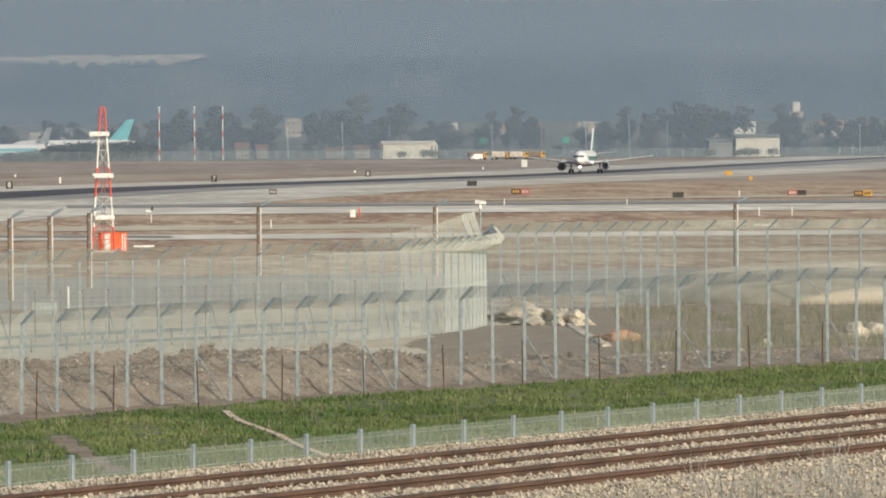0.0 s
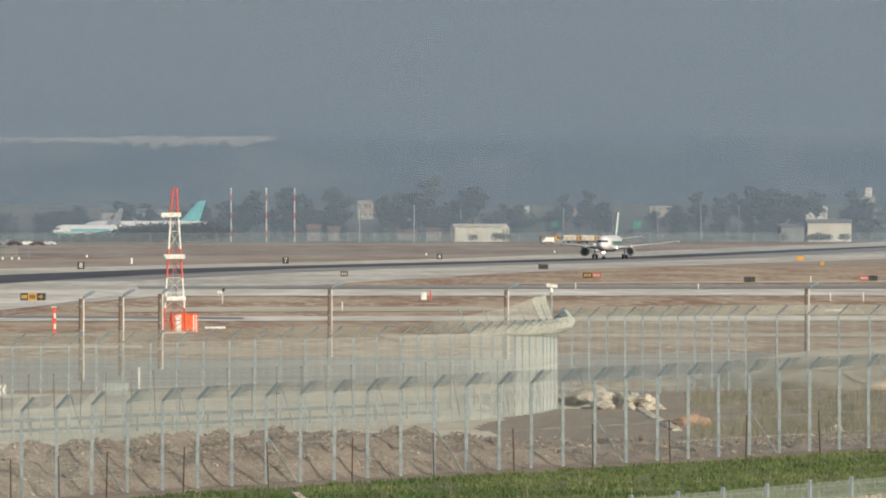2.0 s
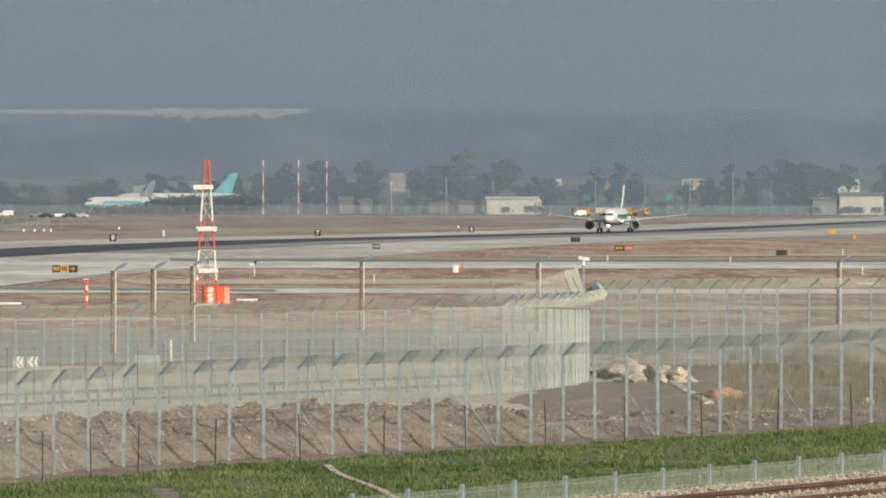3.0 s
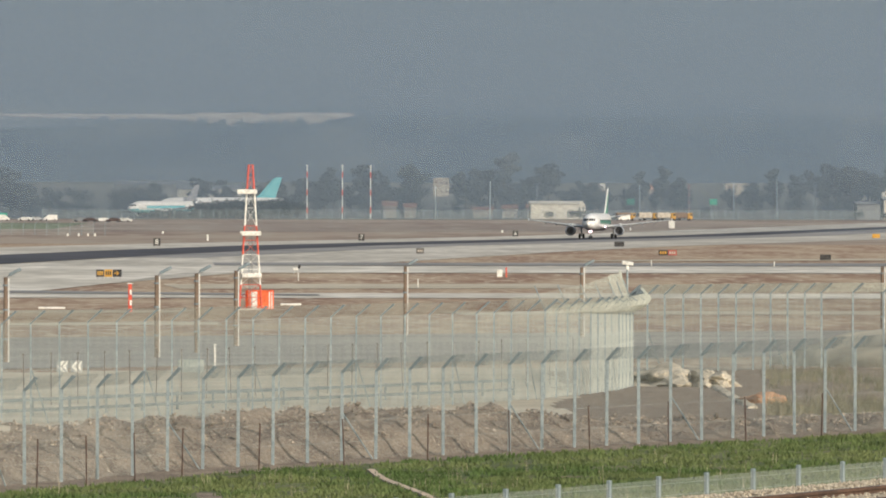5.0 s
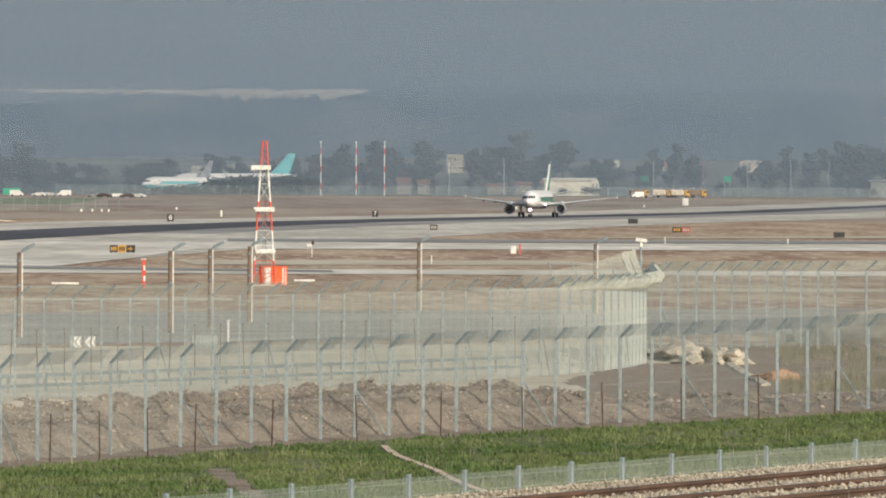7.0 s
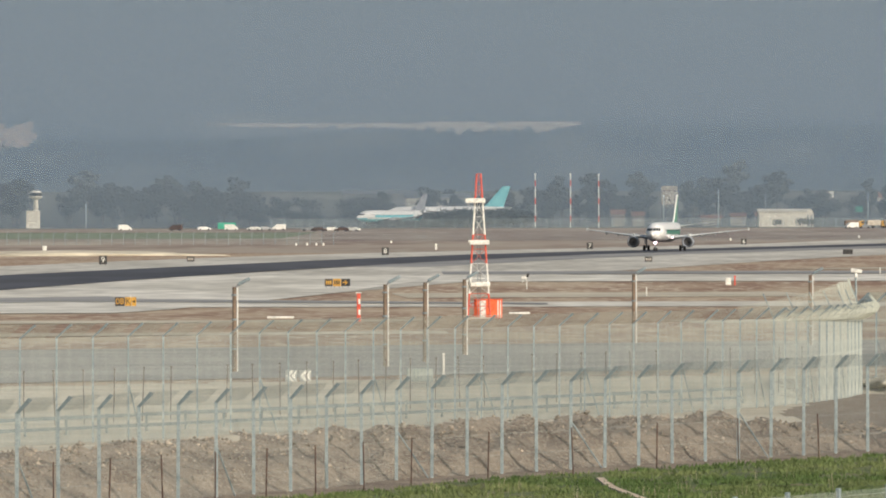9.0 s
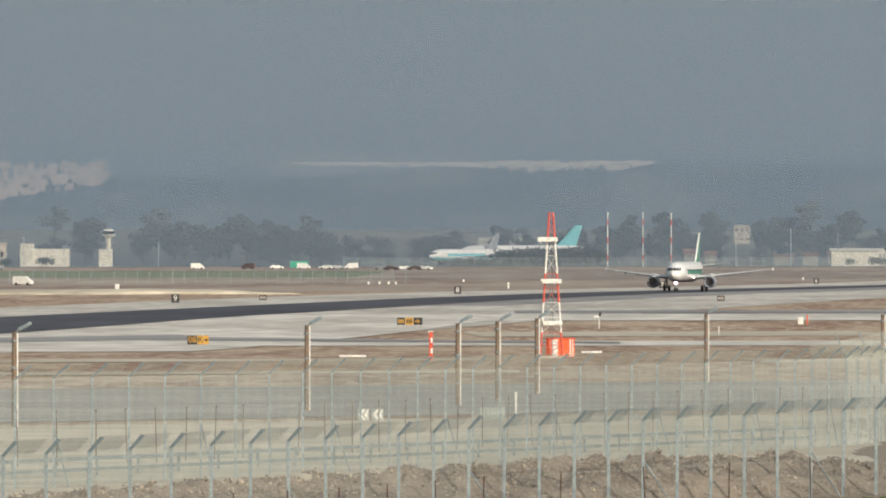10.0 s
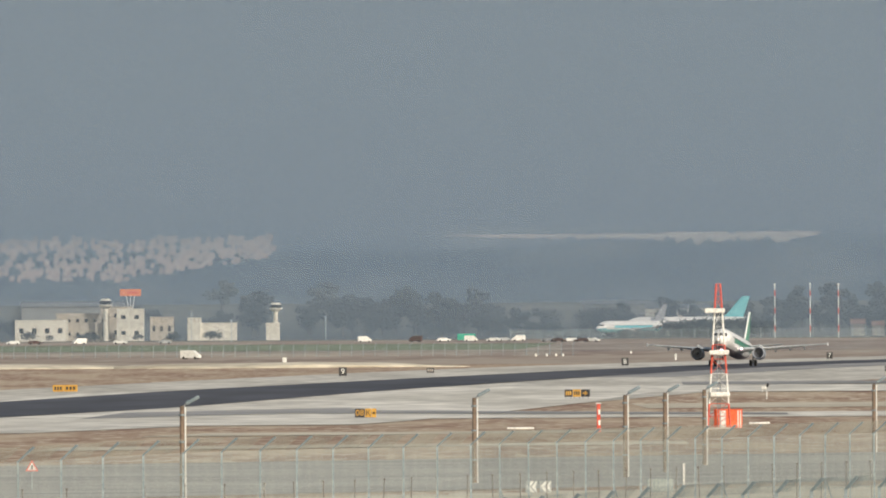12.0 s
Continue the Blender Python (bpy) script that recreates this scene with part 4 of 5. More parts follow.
def chevron_sign(x, y):
    t = thing("chevron_sign", stand(x, y), "white road sign with a dark chevron pointing along the bend", "road sign", "chevron signs")
    bm = bmesh.new()
    rod(bm, (0, .04, 0), (0, .04, .9), .035, seg=6)
    part("post", bm, M_GREY, t)
    bm = bmesh.new()
    box(bm, .66, .03, .66, Matrix.Translation((0, 0, .22)), .01)
    pn = part("panel", bm, M_GREY, t)
    for dx, mat in ((.0, M_WHITE), (.30, M_WHITE)):
        bm = bmesh.new()
        for s in (-1, 1):
            rings = [[(dx - .28, -.025, .55), (dx - .28 + .2, -.025, .55), (dx - .28 + .2, -.019, .55), (dx - .28, -.019, .55)],
                     [(dx - .02, -.025, .55 + s * .31), (dx + .16 if dx < .1 else .32, -.025, .55 + s * .31), (dx + .16 if dx < .1 else .32, -.019, .55 + s * .31), (dx - .02, -.019, .55 + s * .31)]]
            loft(bm, rings)
        part("chevron", bm, mat, pn)


chevron_sign(-4.8, 529)
chevron_sign(-4.0, 529)


def triangle_sign():
    t = thing("warning_sign", stand(-34.7, 558), "red-rimmed triangular road warning sign on a thin post", "road sign")
    bm = bmesh.new()
    rod(bm, (0, .04, 0), (0, .04, 1.7), .035, seg=6)
    part("post", bm, M_GALV, t)
    for r, y, mat, nm in ((.45, 0, M_RED, "rim"), (.30, -.02, M_WHITE, "face")):
        bm = bmesh.new()
        tri = [(r * math.sin(a), r * math.cos(a)) for a in (0, 2.094, 4.189)]
        loft(bm, [[(p, y - .012, 1.4 + q) for p, q in tri], [(p, y + .012, 1.4 + q) for p, q in tri]])
        part(nm, bm, mat, t)
    bm = bmesh.new()
    box(bm, .1, .01, .26, Matrix.Translation((0, -.04, 1.28)))
    part("mark", bm, M_BLACK, t)


triangle_sign()


def marker_post(x, y, h, w, mat, label, stripe=None):
    t = thing("marker_post", stand(x, y), label, "post", "marker posts")
    bm = bmesh.new()
    box(bm, w, w, h, None, .02)
    part("post", bm, mat, t)
    bm = bmesh.new()
    box(bm, w * 1.5, w * 1.5, .08, Matrix.Translation((0, 0, h)), .02)
    part("cap", bm, M_WHITE if stripe else mat, t)
    if stripe:
        for z in (.25, .62):
            bm = bmesh.new()
            box(bm, w * .55, .03, h * .18, Matrix.Translation((w * .2, -w / 2 - .012, h * z)))
            part("plate", bm, stripe, t)


marker_post(-1.7, 905, 2.75, .36, M_RED, "red steel post with white plates in the dry grass", M_WHITE)
marker_post(48.9, 1283, 1.25, .2, M_RED, "short red post beside a white cabinet")
for x, y, h in ((102.5, 1269, 1.1), (106.8, 1267, 1.15), (34.1, 1187, 1.0), (20, 1250, .9), (75, 1400, .9), (93, 1395, .8), (-30, 1150, .5), (118, 1500, 1.0), (4, 560, 1.3)):
    marker_post(x, y, h, .12, M_WHITE, "thin white marker stake")


def cabinet(x, y, w, h, label):
    t = thing("cabinet", stand(x, y), label, "cabinet", "airfield cabinets")
    bm = bmesh.new()
    box(bm, w, .5, h, Matrix.Translation((0, 0, .1)), .03)
    part("body", bm, M_WHITE, t)
    bm = bmesh.new()
    box(bm, w * 1.1, .6, .1)
    part("plinth", bm, M_CONCRETE, t)
    bm = bmesh.new()
    box(bm, w * .8, .02, h * .8, Matrix.Translation((0, -.256, .1 + h * .1)))
    part("door", bm, M_WHITE, t)


cabinet(48.0, 1283, .75, .95, "white equipment cabinet in the dry grass")
cabinet(-70.4, 1998, .9, 1.2, "white airfield cabinet near the far fence")
cabinet(13.1, 2063, .42, 1.3, "small white cabinet beside the runway")
cabinet(160, 2871, 1.8, 2.2, "white cabinet with red stripes far beside the runway")
for x, y in ((-20, 2350), (-17.3, 2358), (-15, 2360), (-13.2, 2356), (4, 2500), (25, 2530), (98, 2601), (141, 2747)):
    cabinet(x, y, .45, .6, "small white approach light box in the grass")


def floodlight_stand():
    t = thing("wind_sensor", stand(20.7, 1312), "small white and black weather sensor on short legs", "sensor")
    bm = bmesh.new()
    for dx in (-.35, .35):
        rod(bm, (dx, 0, 0), (dx * .4, 0, .6), .04, seg=6)
    part("legs", bm, M_WHITE, t)
    bm = bmesh.new()
    box(bm, .7, .5, .35, Matrix.Translation((-.1, 0, .5)), .04)
    part("housing", bm, M_WHITE, t)
    bm = bmesh.new()
    box(bm, .35, .35, .55, Matrix.Translation((.3, 0, .75)) @ Matrix.Rotation(.4, 4, "Y"), .04)
    part("head", bm, M_BLACK, t)


floodlight_stand()


def cctv_camera():
    x, y = 30.6, 600
    t = thing("security_camera", stand(x, y), "white security camera on a pole behind the fence corner", "camera")
    top = 5.0 - ground_z(x, y)
    bm = bmesh.new()
    rod(bm, (0, 0, 0), (0, 0, top - .35), .07, seg=8)
    part("pole", bm, M_GALV, t)
    bm = bmesh.new()
    rod(bm, (0, 0, top - .4), (0, 0, top - .1), .12, .08, 8)
    part("mount", bm, M_WHITE, t)
    bm = bmesh.new()
    box(bm, .75, .3, .26, Matrix.Translation((0, 0, top - .12)) @ Matrix.Rotation(.12, 4, "Y"), .05)
    part("housing", bm, M_WHITE, t)


cctv_camera()


def slab(x, y, w, label):
    bm = bmesh.new()
    box(bm, w, .8, .22, None, .05)
    ob = new("concrete_slab", finish("concrete_slab", bm, M_WHITE))
    ob.matrix_basis = stand(x, y)
    tagged(ob, label, "slab", "loose slabs")


slab(-9.6, 942, 2.7, "pale concrete slab lying in the dry grass")
slab(15.0, 987, 2.2, "pale concrete slab lying beside the mast")
slab(96.0, 1180, 2.6, "pale concrete slab lying in brown grass")


def gabion():
    t = thing("wire_crate", stand(2.5, 542), "pale wire crate beside the patrol road", "crate")
    bm = bmesh.new()
    box(bm, 1.5, .8, .75, None, .03)
    part("body", bm, M_WIRE, t)
    for dx in np.arange(-.7, .75, .2):
        bm = bmesh.new()
        rod(bm, (dx, -.42, 0), (dx, -.42, .8), .02, seg=5)
        part("bar", bm, M_GALV, t)


gabion()


# ---- heaps and banks of soil ----
def heap(name, x, y, rx, ry, h, mat, label, seed, flat=1.0, rough=.28):
    bm = bmesh.new()
    bmesh.ops.create_icosphere(bm, subdivisions=4, radius=1)
    for v in bm.verts:
        q = v.co.copy()
        n = 1 + rough * noise.fractal(q * 1.6 + Vector((seed, 0, 0)), 1.0, 2.0, 4)
        z = max(-.25, q.z) * (1 - .25 * flat * abs(q.x))
        v.co = Vector((q.x * rx * n, q.y * ry * n, z * h * n))
    ob = new(name, finish(name, bm, mat, "rubble" not in name))
    ob.matrix_basis = stand(x, y)
    return tagged(ob, label, "heap", "soil heaps")


M_RUBBLE = material("limestone_rubble", (0.46, 0.41, 0.32), (0.64, 0.58, 0.47), 0.95, size=1.1, fine=.22, bump=.15)
heap("rubble_mound", 28.1, 505, 2.5, 7, .95, M_RUBBLE, "pale limestone rubble mound on brown soil", 1, 1.0, .4)
heap("rubble_mound", 30.0, 500, 1.3, 4, .95, M_RUBBLE, "small pale rubble mound on brown soil", 2, 1.0, .4)


def rubble_streak():
    """A low spill of rubble running down towards the fence."""
    rng = np.random.default_rng(41)
    bm = bmesh.new()
    rings = []
    for i in range(40):
        y = 520 - 2.0 * i
        x = 30.7 - 2.2 * i / 39 + .1 * noise.noise((i * .4, 1, 0))
        w, h, z = rng.uniform(.25, .55), rng.uniform(.06, .18), ground_z(x, y)
        rings.append([(x - w, y, z - .1), (x - w * .5, y, z + h * rng.uniform(.5, .9)), (x + w * .2, y, z + h), (x + w, y, z - .1)])
    loft(bm, rings)
    ob = new("rubble_streak", finish("rubble_streak", bm, M_RUBBLE))
    tagged(ob, "narrow spill of pale rubble on brown soil", "heap", "soil heaps")


rubble_streak()
heap("sand_mound", 29.9, 456, 1.25, 2.5, .5, material("orange_sand", (.46, .25, .14), (.54, .31, .18), .95, size=1, fine=.1), "small orange sand heap on brown soil", 3)
heap("earth_bank", 50.6, 574, 12.6, 14, 2.4, M_SAND, "long pale earth bank behind the fence", 8, .3, .08)
heap("boulder", 42.0, 462, .75, .9, .75, M_SAND, "large pale boulder in dry weeds", 11)
heap("boulder", 43.4, 466, .95, .9, .6, M_SAND, "large pale boulder in dry weeds", 12)
heap("boulder", 41.0, 452, .8, .8, .4, M_SAND, "low pale boulder in dry weeds", 13)
heap("boulder", 35.0, 430, .35, .4, .35, M_SAND, "small pale boulder on brown soil", 14)


def on_verge(s, off):
    """The place s along the first security fence and off beyond it."""
    a, b, t = (A0, AK, s) if s < 54.9 else (AK, A1, s - 54.9)
    d = Vector((b[0] - a[0], b[1] - a[1])).normalized()
    return a[0] + d.x * t - d.y * off, a[1] + d.y * t + d.x * off


def clods():
    """Stones and clods strewn over the dug soil."""
    rng = np.random.default_rng(9)
    verts, faces = [], []
    for _ in range(14000):
        x, y = on_verge(rng.uniform(-10, 125), rng.uniform(.8, 16) if rng.random() < .5 else rng.normal(4.4, 1.0))
        z = ground_z(x, y)
        r = rng.uniform(.025, .07) if rng.random() < .96 else rng.uniform(.08, .16)
        o = len(verts)
        j = rng.uniform(.6, 1.3, 6) * r
        a = rng.uniform(0, 3)
        ca, sa = math.cos(a), math.sin(a)
        verts += [(x + ca * j[0], y + sa * j[0], z), (x - sa * j[1], y + ca * j[1], z), (x - ca * j[2], y - sa * j[2], z), (x + sa * j[3], y - ca * j[3], z), (x, y, z + j[4] * .9), (x, y, z - j[5])]
        faces += [(o, o + 1, o + 4), (o + 1, o + 2, o + 4), (o + 2, o + 3, o + 4), (o + 3, o, o + 4), (o + 1, o, o + 5), (o + 2, o + 1, o + 5), (o + 3, o + 2, o + 5), (o, o + 3, o + 5)]
    tagged(new("soil_clods", mesh_from("soil_clods", verts, faces, (material("clod_soil", (.19, .155, .12), (.42, .36, .29), .95, size=.5, fine=.1, spread=.5),))), "loose clods and stones on the dug soil bank", "stones", kind="stuff")


clods()


def blades(name, spots, mat, label, seed, hmin, hmax, lean=.35, wide=.02):
    """Grass blades: thin bent triangles at the spots (x, y)."""
    rng = np.random.default_rng(seed)
    verts, faces = [], []
    for x, y in spots:
        z = ground_z(x, y) - .02
        h = rng.uniform(hmin, hmax)
        a = rng.uniform(0, 6.28)
        lx, ly = math.cos(a) * h * rng.uniform(0, lean), math.sin(a) * h * rng.uniform(0, lean)
        b = rng.uniform(-.8, .8)
        wx, wy = math.cos(b) * wide, math.sin(b) * wide
        o = len(verts)
        verts += [(x - wx, y - wy, z), (x + wx, y + wy, z), (x + wx * .6 + lx * .5, y + wy * .6 + ly * .5, z + h * .6), (x - wx * .6 + lx * .5, y - wy * .6 + ly * .5, z + h * .6), (x + lx, y + ly, z + h)]
        faces += [(o, o + 1, o + 2, o + 3), (o + 3, o + 2, o + 4)]
    return tagged(new(name, mesh_from(name, verts, faces, (mat,))), label, "grass", kind="stuff")


def verge_spots(n, seed, s0, s1, o0, o1, clump):
    rng = np.random.default_rng(seed)
    out = []
    while len(out) < n:
        s, off = rng.uniform(s0, s1), rng.uniform(o0, o1)
        x, y = on_verge(s, off)
        if noise.noise((x * .5, y * .25, 4)) < rng.uniform(-.6, .35) - .1:
            continue
        if y > 262 and (abs(x - np.interp(y, [279.5, 305.5, 328], [9.59, 9.01, 7.79])) < .24 or y < 309 and abs(x - np.interp(y, [272, 287.8, 306.8], [3.29, 2.61, 1.86])) < .42 + .3 * rng.random()):
            continue
        for _ in range(clump):
            out.append((x + rng.normal(0, .12), y + rng.normal(0, .2)))
    return out


blades("verge_grass", verge_spots(170000, 1, -18, 118, -42, -2.6, 9), M_GRASS, "lush green grass on the railway verge", 1, .06, .20, .9, .028)
blades("dry_verge_stalks", verge_spots(700, 2, -18, 118, -36, -1.2, 3), M_DRYGRASS, "dry straw stalks in the green verge", 2, .25, .6, .3, .006)


def near_weeds():
    rng = np.random.default_rng(6)
    spots = []
    for _ in range(2600):
        s, d = rng.uniform(60, 104), rng.uniform(20, 30)
        cx, cy = U[0] * s + N[0] * d, U[1] * s + N[1] * d
        if cx < cy * .056 or rng.random() > (cx / cy - .055) * 11:
            continue
        spots += [(cx + rng.normal(0, .08), cy + rng.normal(0, .15)) for _ in range(9)]
    blades("dry_weeds", spots, M_GREYWEED, "dry grey weeds at the foot of the ballast", 7, .12, .62, .8, .005)


near_weeds()


def culvert():
    """A pale concrete drain laid across the verge."""
    t = thing("concrete_drain", Matrix(), "pale concrete drain laid through the green verge", "drain")
    bm = bmesh.new()
    rings = []
    for i in range(17):
        p = Vector([float(np.interp(i, [0, 8, 16], q)) for q in ((7.79, 9.01, 9.59), (328.0, 305.5, 279.5))])
        z = ground_z(p.x, p.y)
        rings.append([(p.x - .15, p.y, z - .1), (p.x + .15, p.y, z - .1), (p.x + .13, p.y, z + .07), (p.x - .13, p.y, z + .07)])
    loft(bm, rings)
    part("channel", bm, material("drain_concrete", (.50, .40, .30), (.60, .49, .38), .9, size=1, fine=.1), t)


culvert()


def scrub():
    rng = np.random.default_rng(31)
    spots = []
    for _ in range(2600):
        y = rng.uniform(395, 545)
        x = y * rng.uniform(.066, .098)
        if noise.noise((x * .35, y * .05, 9)) < rng.uniform(-.3, .4):
            continue
        spots += [(x + rng.normal(0, .22), y + rng.normal(0, .5)) for _ in range(8)]
    blades("dry_scrub", spots, material("olive_scrub", (.10, .105, .065), (.19, .175, .12), .9, size=3, fine=.4, spread=.3), "olive and straw scrub between the soil mounds", 32, .15, .75, .7, .012)


scrub()


# ---- far side of the airfield ----
def tree_parts(seed, h, spread, mat, tall):
    """A tree: tapered trunk with limbs, and a crown of many small clumps."""
    rng = np.random.default_rng(seed)
    bm = bmesh.new()
    rod(bm, (0, 0, -.6), (0, 0, h * .55), .035 * h * .6, .018 * h * .5, 7)
    for i in range(6):
        a = rng.uniform(0, 6.28)
        z = h * rng.uniform(.25, .5)
        rod(bm, (0, 0, z), (math.cos(a) * spread * .55, math.sin(a) * spread * .55, z + h * rng.uniform(.12, .3)), .09, .04, 5)
    trunk = finish("trunk", bm, M_BARK)
    verts, faces = [], []
    lobes = [(rng.uniform(-.6, .6) * spread, rng.uniform(-.6, .6) * spread, h * rng.uniform(.3 if not tall else .22, .86), spread * rng.uniform(.28, .55)) for _ in range(11)]
    for _ in range(330):
        lx, ly, lz, lr = lobes[rng.integers(len(lobes))]
        v = rng.normal(0, 1, 3)
        v /= np.linalg.norm(v)
        rr = lr * rng.uniform(.55, 1.12)
        x, y, z = lx + v[0] * rr, ly + v[1] * rr, min(h, lz + v[2] * rr * (1.25 if tall else .8))
        if z < h * .1:
            continue
        r = rng.uniform(.25, .75) * (h / 14)
        o = len(verts)
        j = rng.uniform(.5, 1.4, 6) * r
        verts += [(x + j[0], y, z), (x, y + j[1], z + .2 * r), (x - j[2], y, z), (x, y - j[3], z - .2 * r), (x + .2 * r, y, z + j[4]), (x, y + .2 * r, z - j[5])]
        faces += [(o, o + 1, o + 4), (o + 1, o + 2, o + 4), (o + 2, o + 3, o + 4), (o + 3, o, o + 4), (o + 1, o, o + 5), (o + 2, o + 1, o + 5), (o + 3, o + 2, o + 5), (o, o + 3, o + 5)]
    crown = mesh_from("crown", verts, faces, (mat,))
    return trunk, crown


def make_tree(seed, h, spread, mat, label, tall=False):
    t = thing("tree", pose(0, -300, 0), label, "tree", "trees beyond the airfield")
    trunk, crown = tree_parts(seed, h, spread, mat, tall)
    piece("trunk", trunk, t)
    piece("crown", crown, t)
    return t


KINDS = [make_tree(21, 15, 5.6, M_LEAF, "broad haze-tinted tree in the hazy tree belt"), make_tree(22, 17, 5.0, M_LEAF2, "tall haze-grey tree in the hazy tree belt"),
         make_tree(23, 12, 5.2, M_LEAF2, "round haze-grey tree in the hazy tree belt"), make_tree(24, 18, 3.0, M_LEAF, "slender dark tree in the hazy tree belt", True),
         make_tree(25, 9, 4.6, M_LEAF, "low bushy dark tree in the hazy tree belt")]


def belt(n, x0, x1, y0, y1, kinds, smin, smax, seed):
    rng = np.random.default_rng(seed)
    for i in range(n):
        x, y = rng.uniform(x0, x1), rng.uniform(y0, y1)
        k = KINDS[kinds[rng.integers(len(kinds))]]
        s = rng.uniform(smin, smax)
        c = copy_thing(k, stand(x, y, rng.uniform(0, 360)))
        c.scale = (s * rng.uniform(1.05, 1.5), s * rng.uniform(1.0, 1.4), s)


belt(28, 20, 185, 3740, 3860, (0, 1, 2, 0), .7, .98, 1)
belt(14, 20, 190, 3880, 4080, (0, 1, 3, 2), .85, 1.2, 2)
belt(28, 180, 375, 3800, 3950, (0, 1, 2, 4, 3), .75, 1.05, 3)
belt(14, 180, 390, 3950, 4150, (0, 1, 3), .75, 1.1, 4)
belt(27, -150, -50, 3760, 3900, (0, 1, 2), .85, 1.2, 5)
belt(24, -75, 4, 3700, 3760, (0, 2, 0, 4), .75, 1.0, 6)
belt(16, -268, -150, 3860, 3980, (0, 2, 4), .65, .95, 7)
belt(10, -262, -150, 3720, 3760, (4, 4, 2), .6, .9, 8)
belt(8, 8, 64, 3712, 3735, (4, 4), .7, .95, 9)
belt(14, -4, 24, 3640, 3660, (4, 4), .32, .55, 10)
belt(12, 285, 375, 3700, 3800, (4, 4), .45, .8, 11)
belt(8, -260, 380, 4180, 4480, (0, 1, 2), .8, 1.2, 12)
belt(4, 292, 308, 3960, 3990, (0, 1), 1.1, 1.25, 13)
belt(28, 21, 60, 3650, 3664, (4, 4), .86, 1.0, 15)
belt(10, -238, -145, 3622, 3636, (4, 4), .35, .6, 18)
belt(9, 272, 304, 3622, 3632, (4, 4), .35, .5, 19)
belt(20, 60, 380, 3745, 3800, (4, 2, 4), .45, .75, 16)
belt(10, -270, 10, 3745, 3790, (4, 2, 4), .4, .65, 17)
for x, s in ((155.2, .42), (164.5, .5), (168, .46)):
    c = copy_thing(KINDS[4], stand(x, 3628))
    c.scale = (s * 1.3, s, s)
for k in KINDS:
    k.matrix_basis = stand(-300 - 12 * KINDS.index(k), 3900)


def block(name, x, y, w, d, h, mat, label, rows=1, cols=4, roof="flat", win=M_GLASS, turn=0, category="building"):
    """A building with walls, a roof and single windows on its front."""
    t = thing(name, stand(x, y, turn), label, category, "buildings beyond the airfield")
    bm = bmesh.new()
    box(bm, w, d, h + .6, Matrix.Translation((0, 0, -.6)))
    wall = part("wall", bm, mat, t)
    bm = bmesh.new()
    if roof == "flat":
        box(bm, w + .3, d + .3, .35, Matrix.Translation((0, 0, h)), .05)
        part("roof", bm, mat, t)
    else:
        r = h * .38 if roof == "tile" else h * .16
        loft(bm, [[(s * (w / 2 + .5), -d / 2 - .5, h), (s * (w / 2 + .5), 0, h + r), (s * (w / 2 + .5), d / 2 + .5, h), (s * (w / 2 + .5), d / 2 + .5, h - .15), (s * (w / 2 + .5), -d / 2 - .5, h - .15)] for s in (-1, 1)])
        part("roof", bm, M_TILE if roof == "tile" else M_GREY if roof == "steel" else mat, t)
    for j in range(rows):
        for i in range(cols):
            bm = bmesh.new()
            ww, wh = w / cols * .34, h / rows * .24
            box(bm, ww, .12, wh, Matrix.Translation((-w / 2 + (i + .5) * w / cols, -d / 2 - .02, h / rows * (j + .4))))
            wd = part("window", bm, win, wall)
    return t


hangar = block("hangar", 158.5, 3655, 20.0, 12, 6.0, M_CREAM, "long cream hangar with a low gabled roof", 0, 0, "same")
bm = bmesh.new()
loft(bm, [[(s, -6.35, 0) for s in (8.3, 11.2)] + [(s, -6.05, 0) for s in (11.2, 8.3)], [(s, -6.35, 5.6) for s in (8.3, 11.2)] + [(s, -6.05, 5.6) for s in (11.2, 8.3)], [(9.6, -6.35, 6.9), (9.9, -6.35, 6.9), (9.9, -6.05, 6.9), (9.6, -6.05, 6.9)]])
gable = part("gable", bm, M_CREAM, hangar)
for dx in (9.0, 10.4):
    bm = bmesh.new()
    box(bm, .7, .1, 4.6, Matrix.Translation((dx, -6.4, 0.1)))
    part("door", bm, M_GREY, gable)
block("hangar", 293.5, 3645, 17, 14, 7.6, M_CREAM, "cream hangar with a grey steel roof among trees", 0, 0, "steel")
block("shed", 279.2, 3646, 9, 14, 6.0, M_GREY, "grey steel shed beside the white hangar", 0, 0, "steel")
tw = block("water_tower", 352, 4150, 6, 6, 12, M_BEIGE, "beige concrete tower above the trees", 2, 1)
bm = bmesh.new()
box(bm, 3.2, 3.2, 4.2, Matrix.Translation((0, 0, 12.3)), .2)
part("tank", bm, M_CREAM, tw)
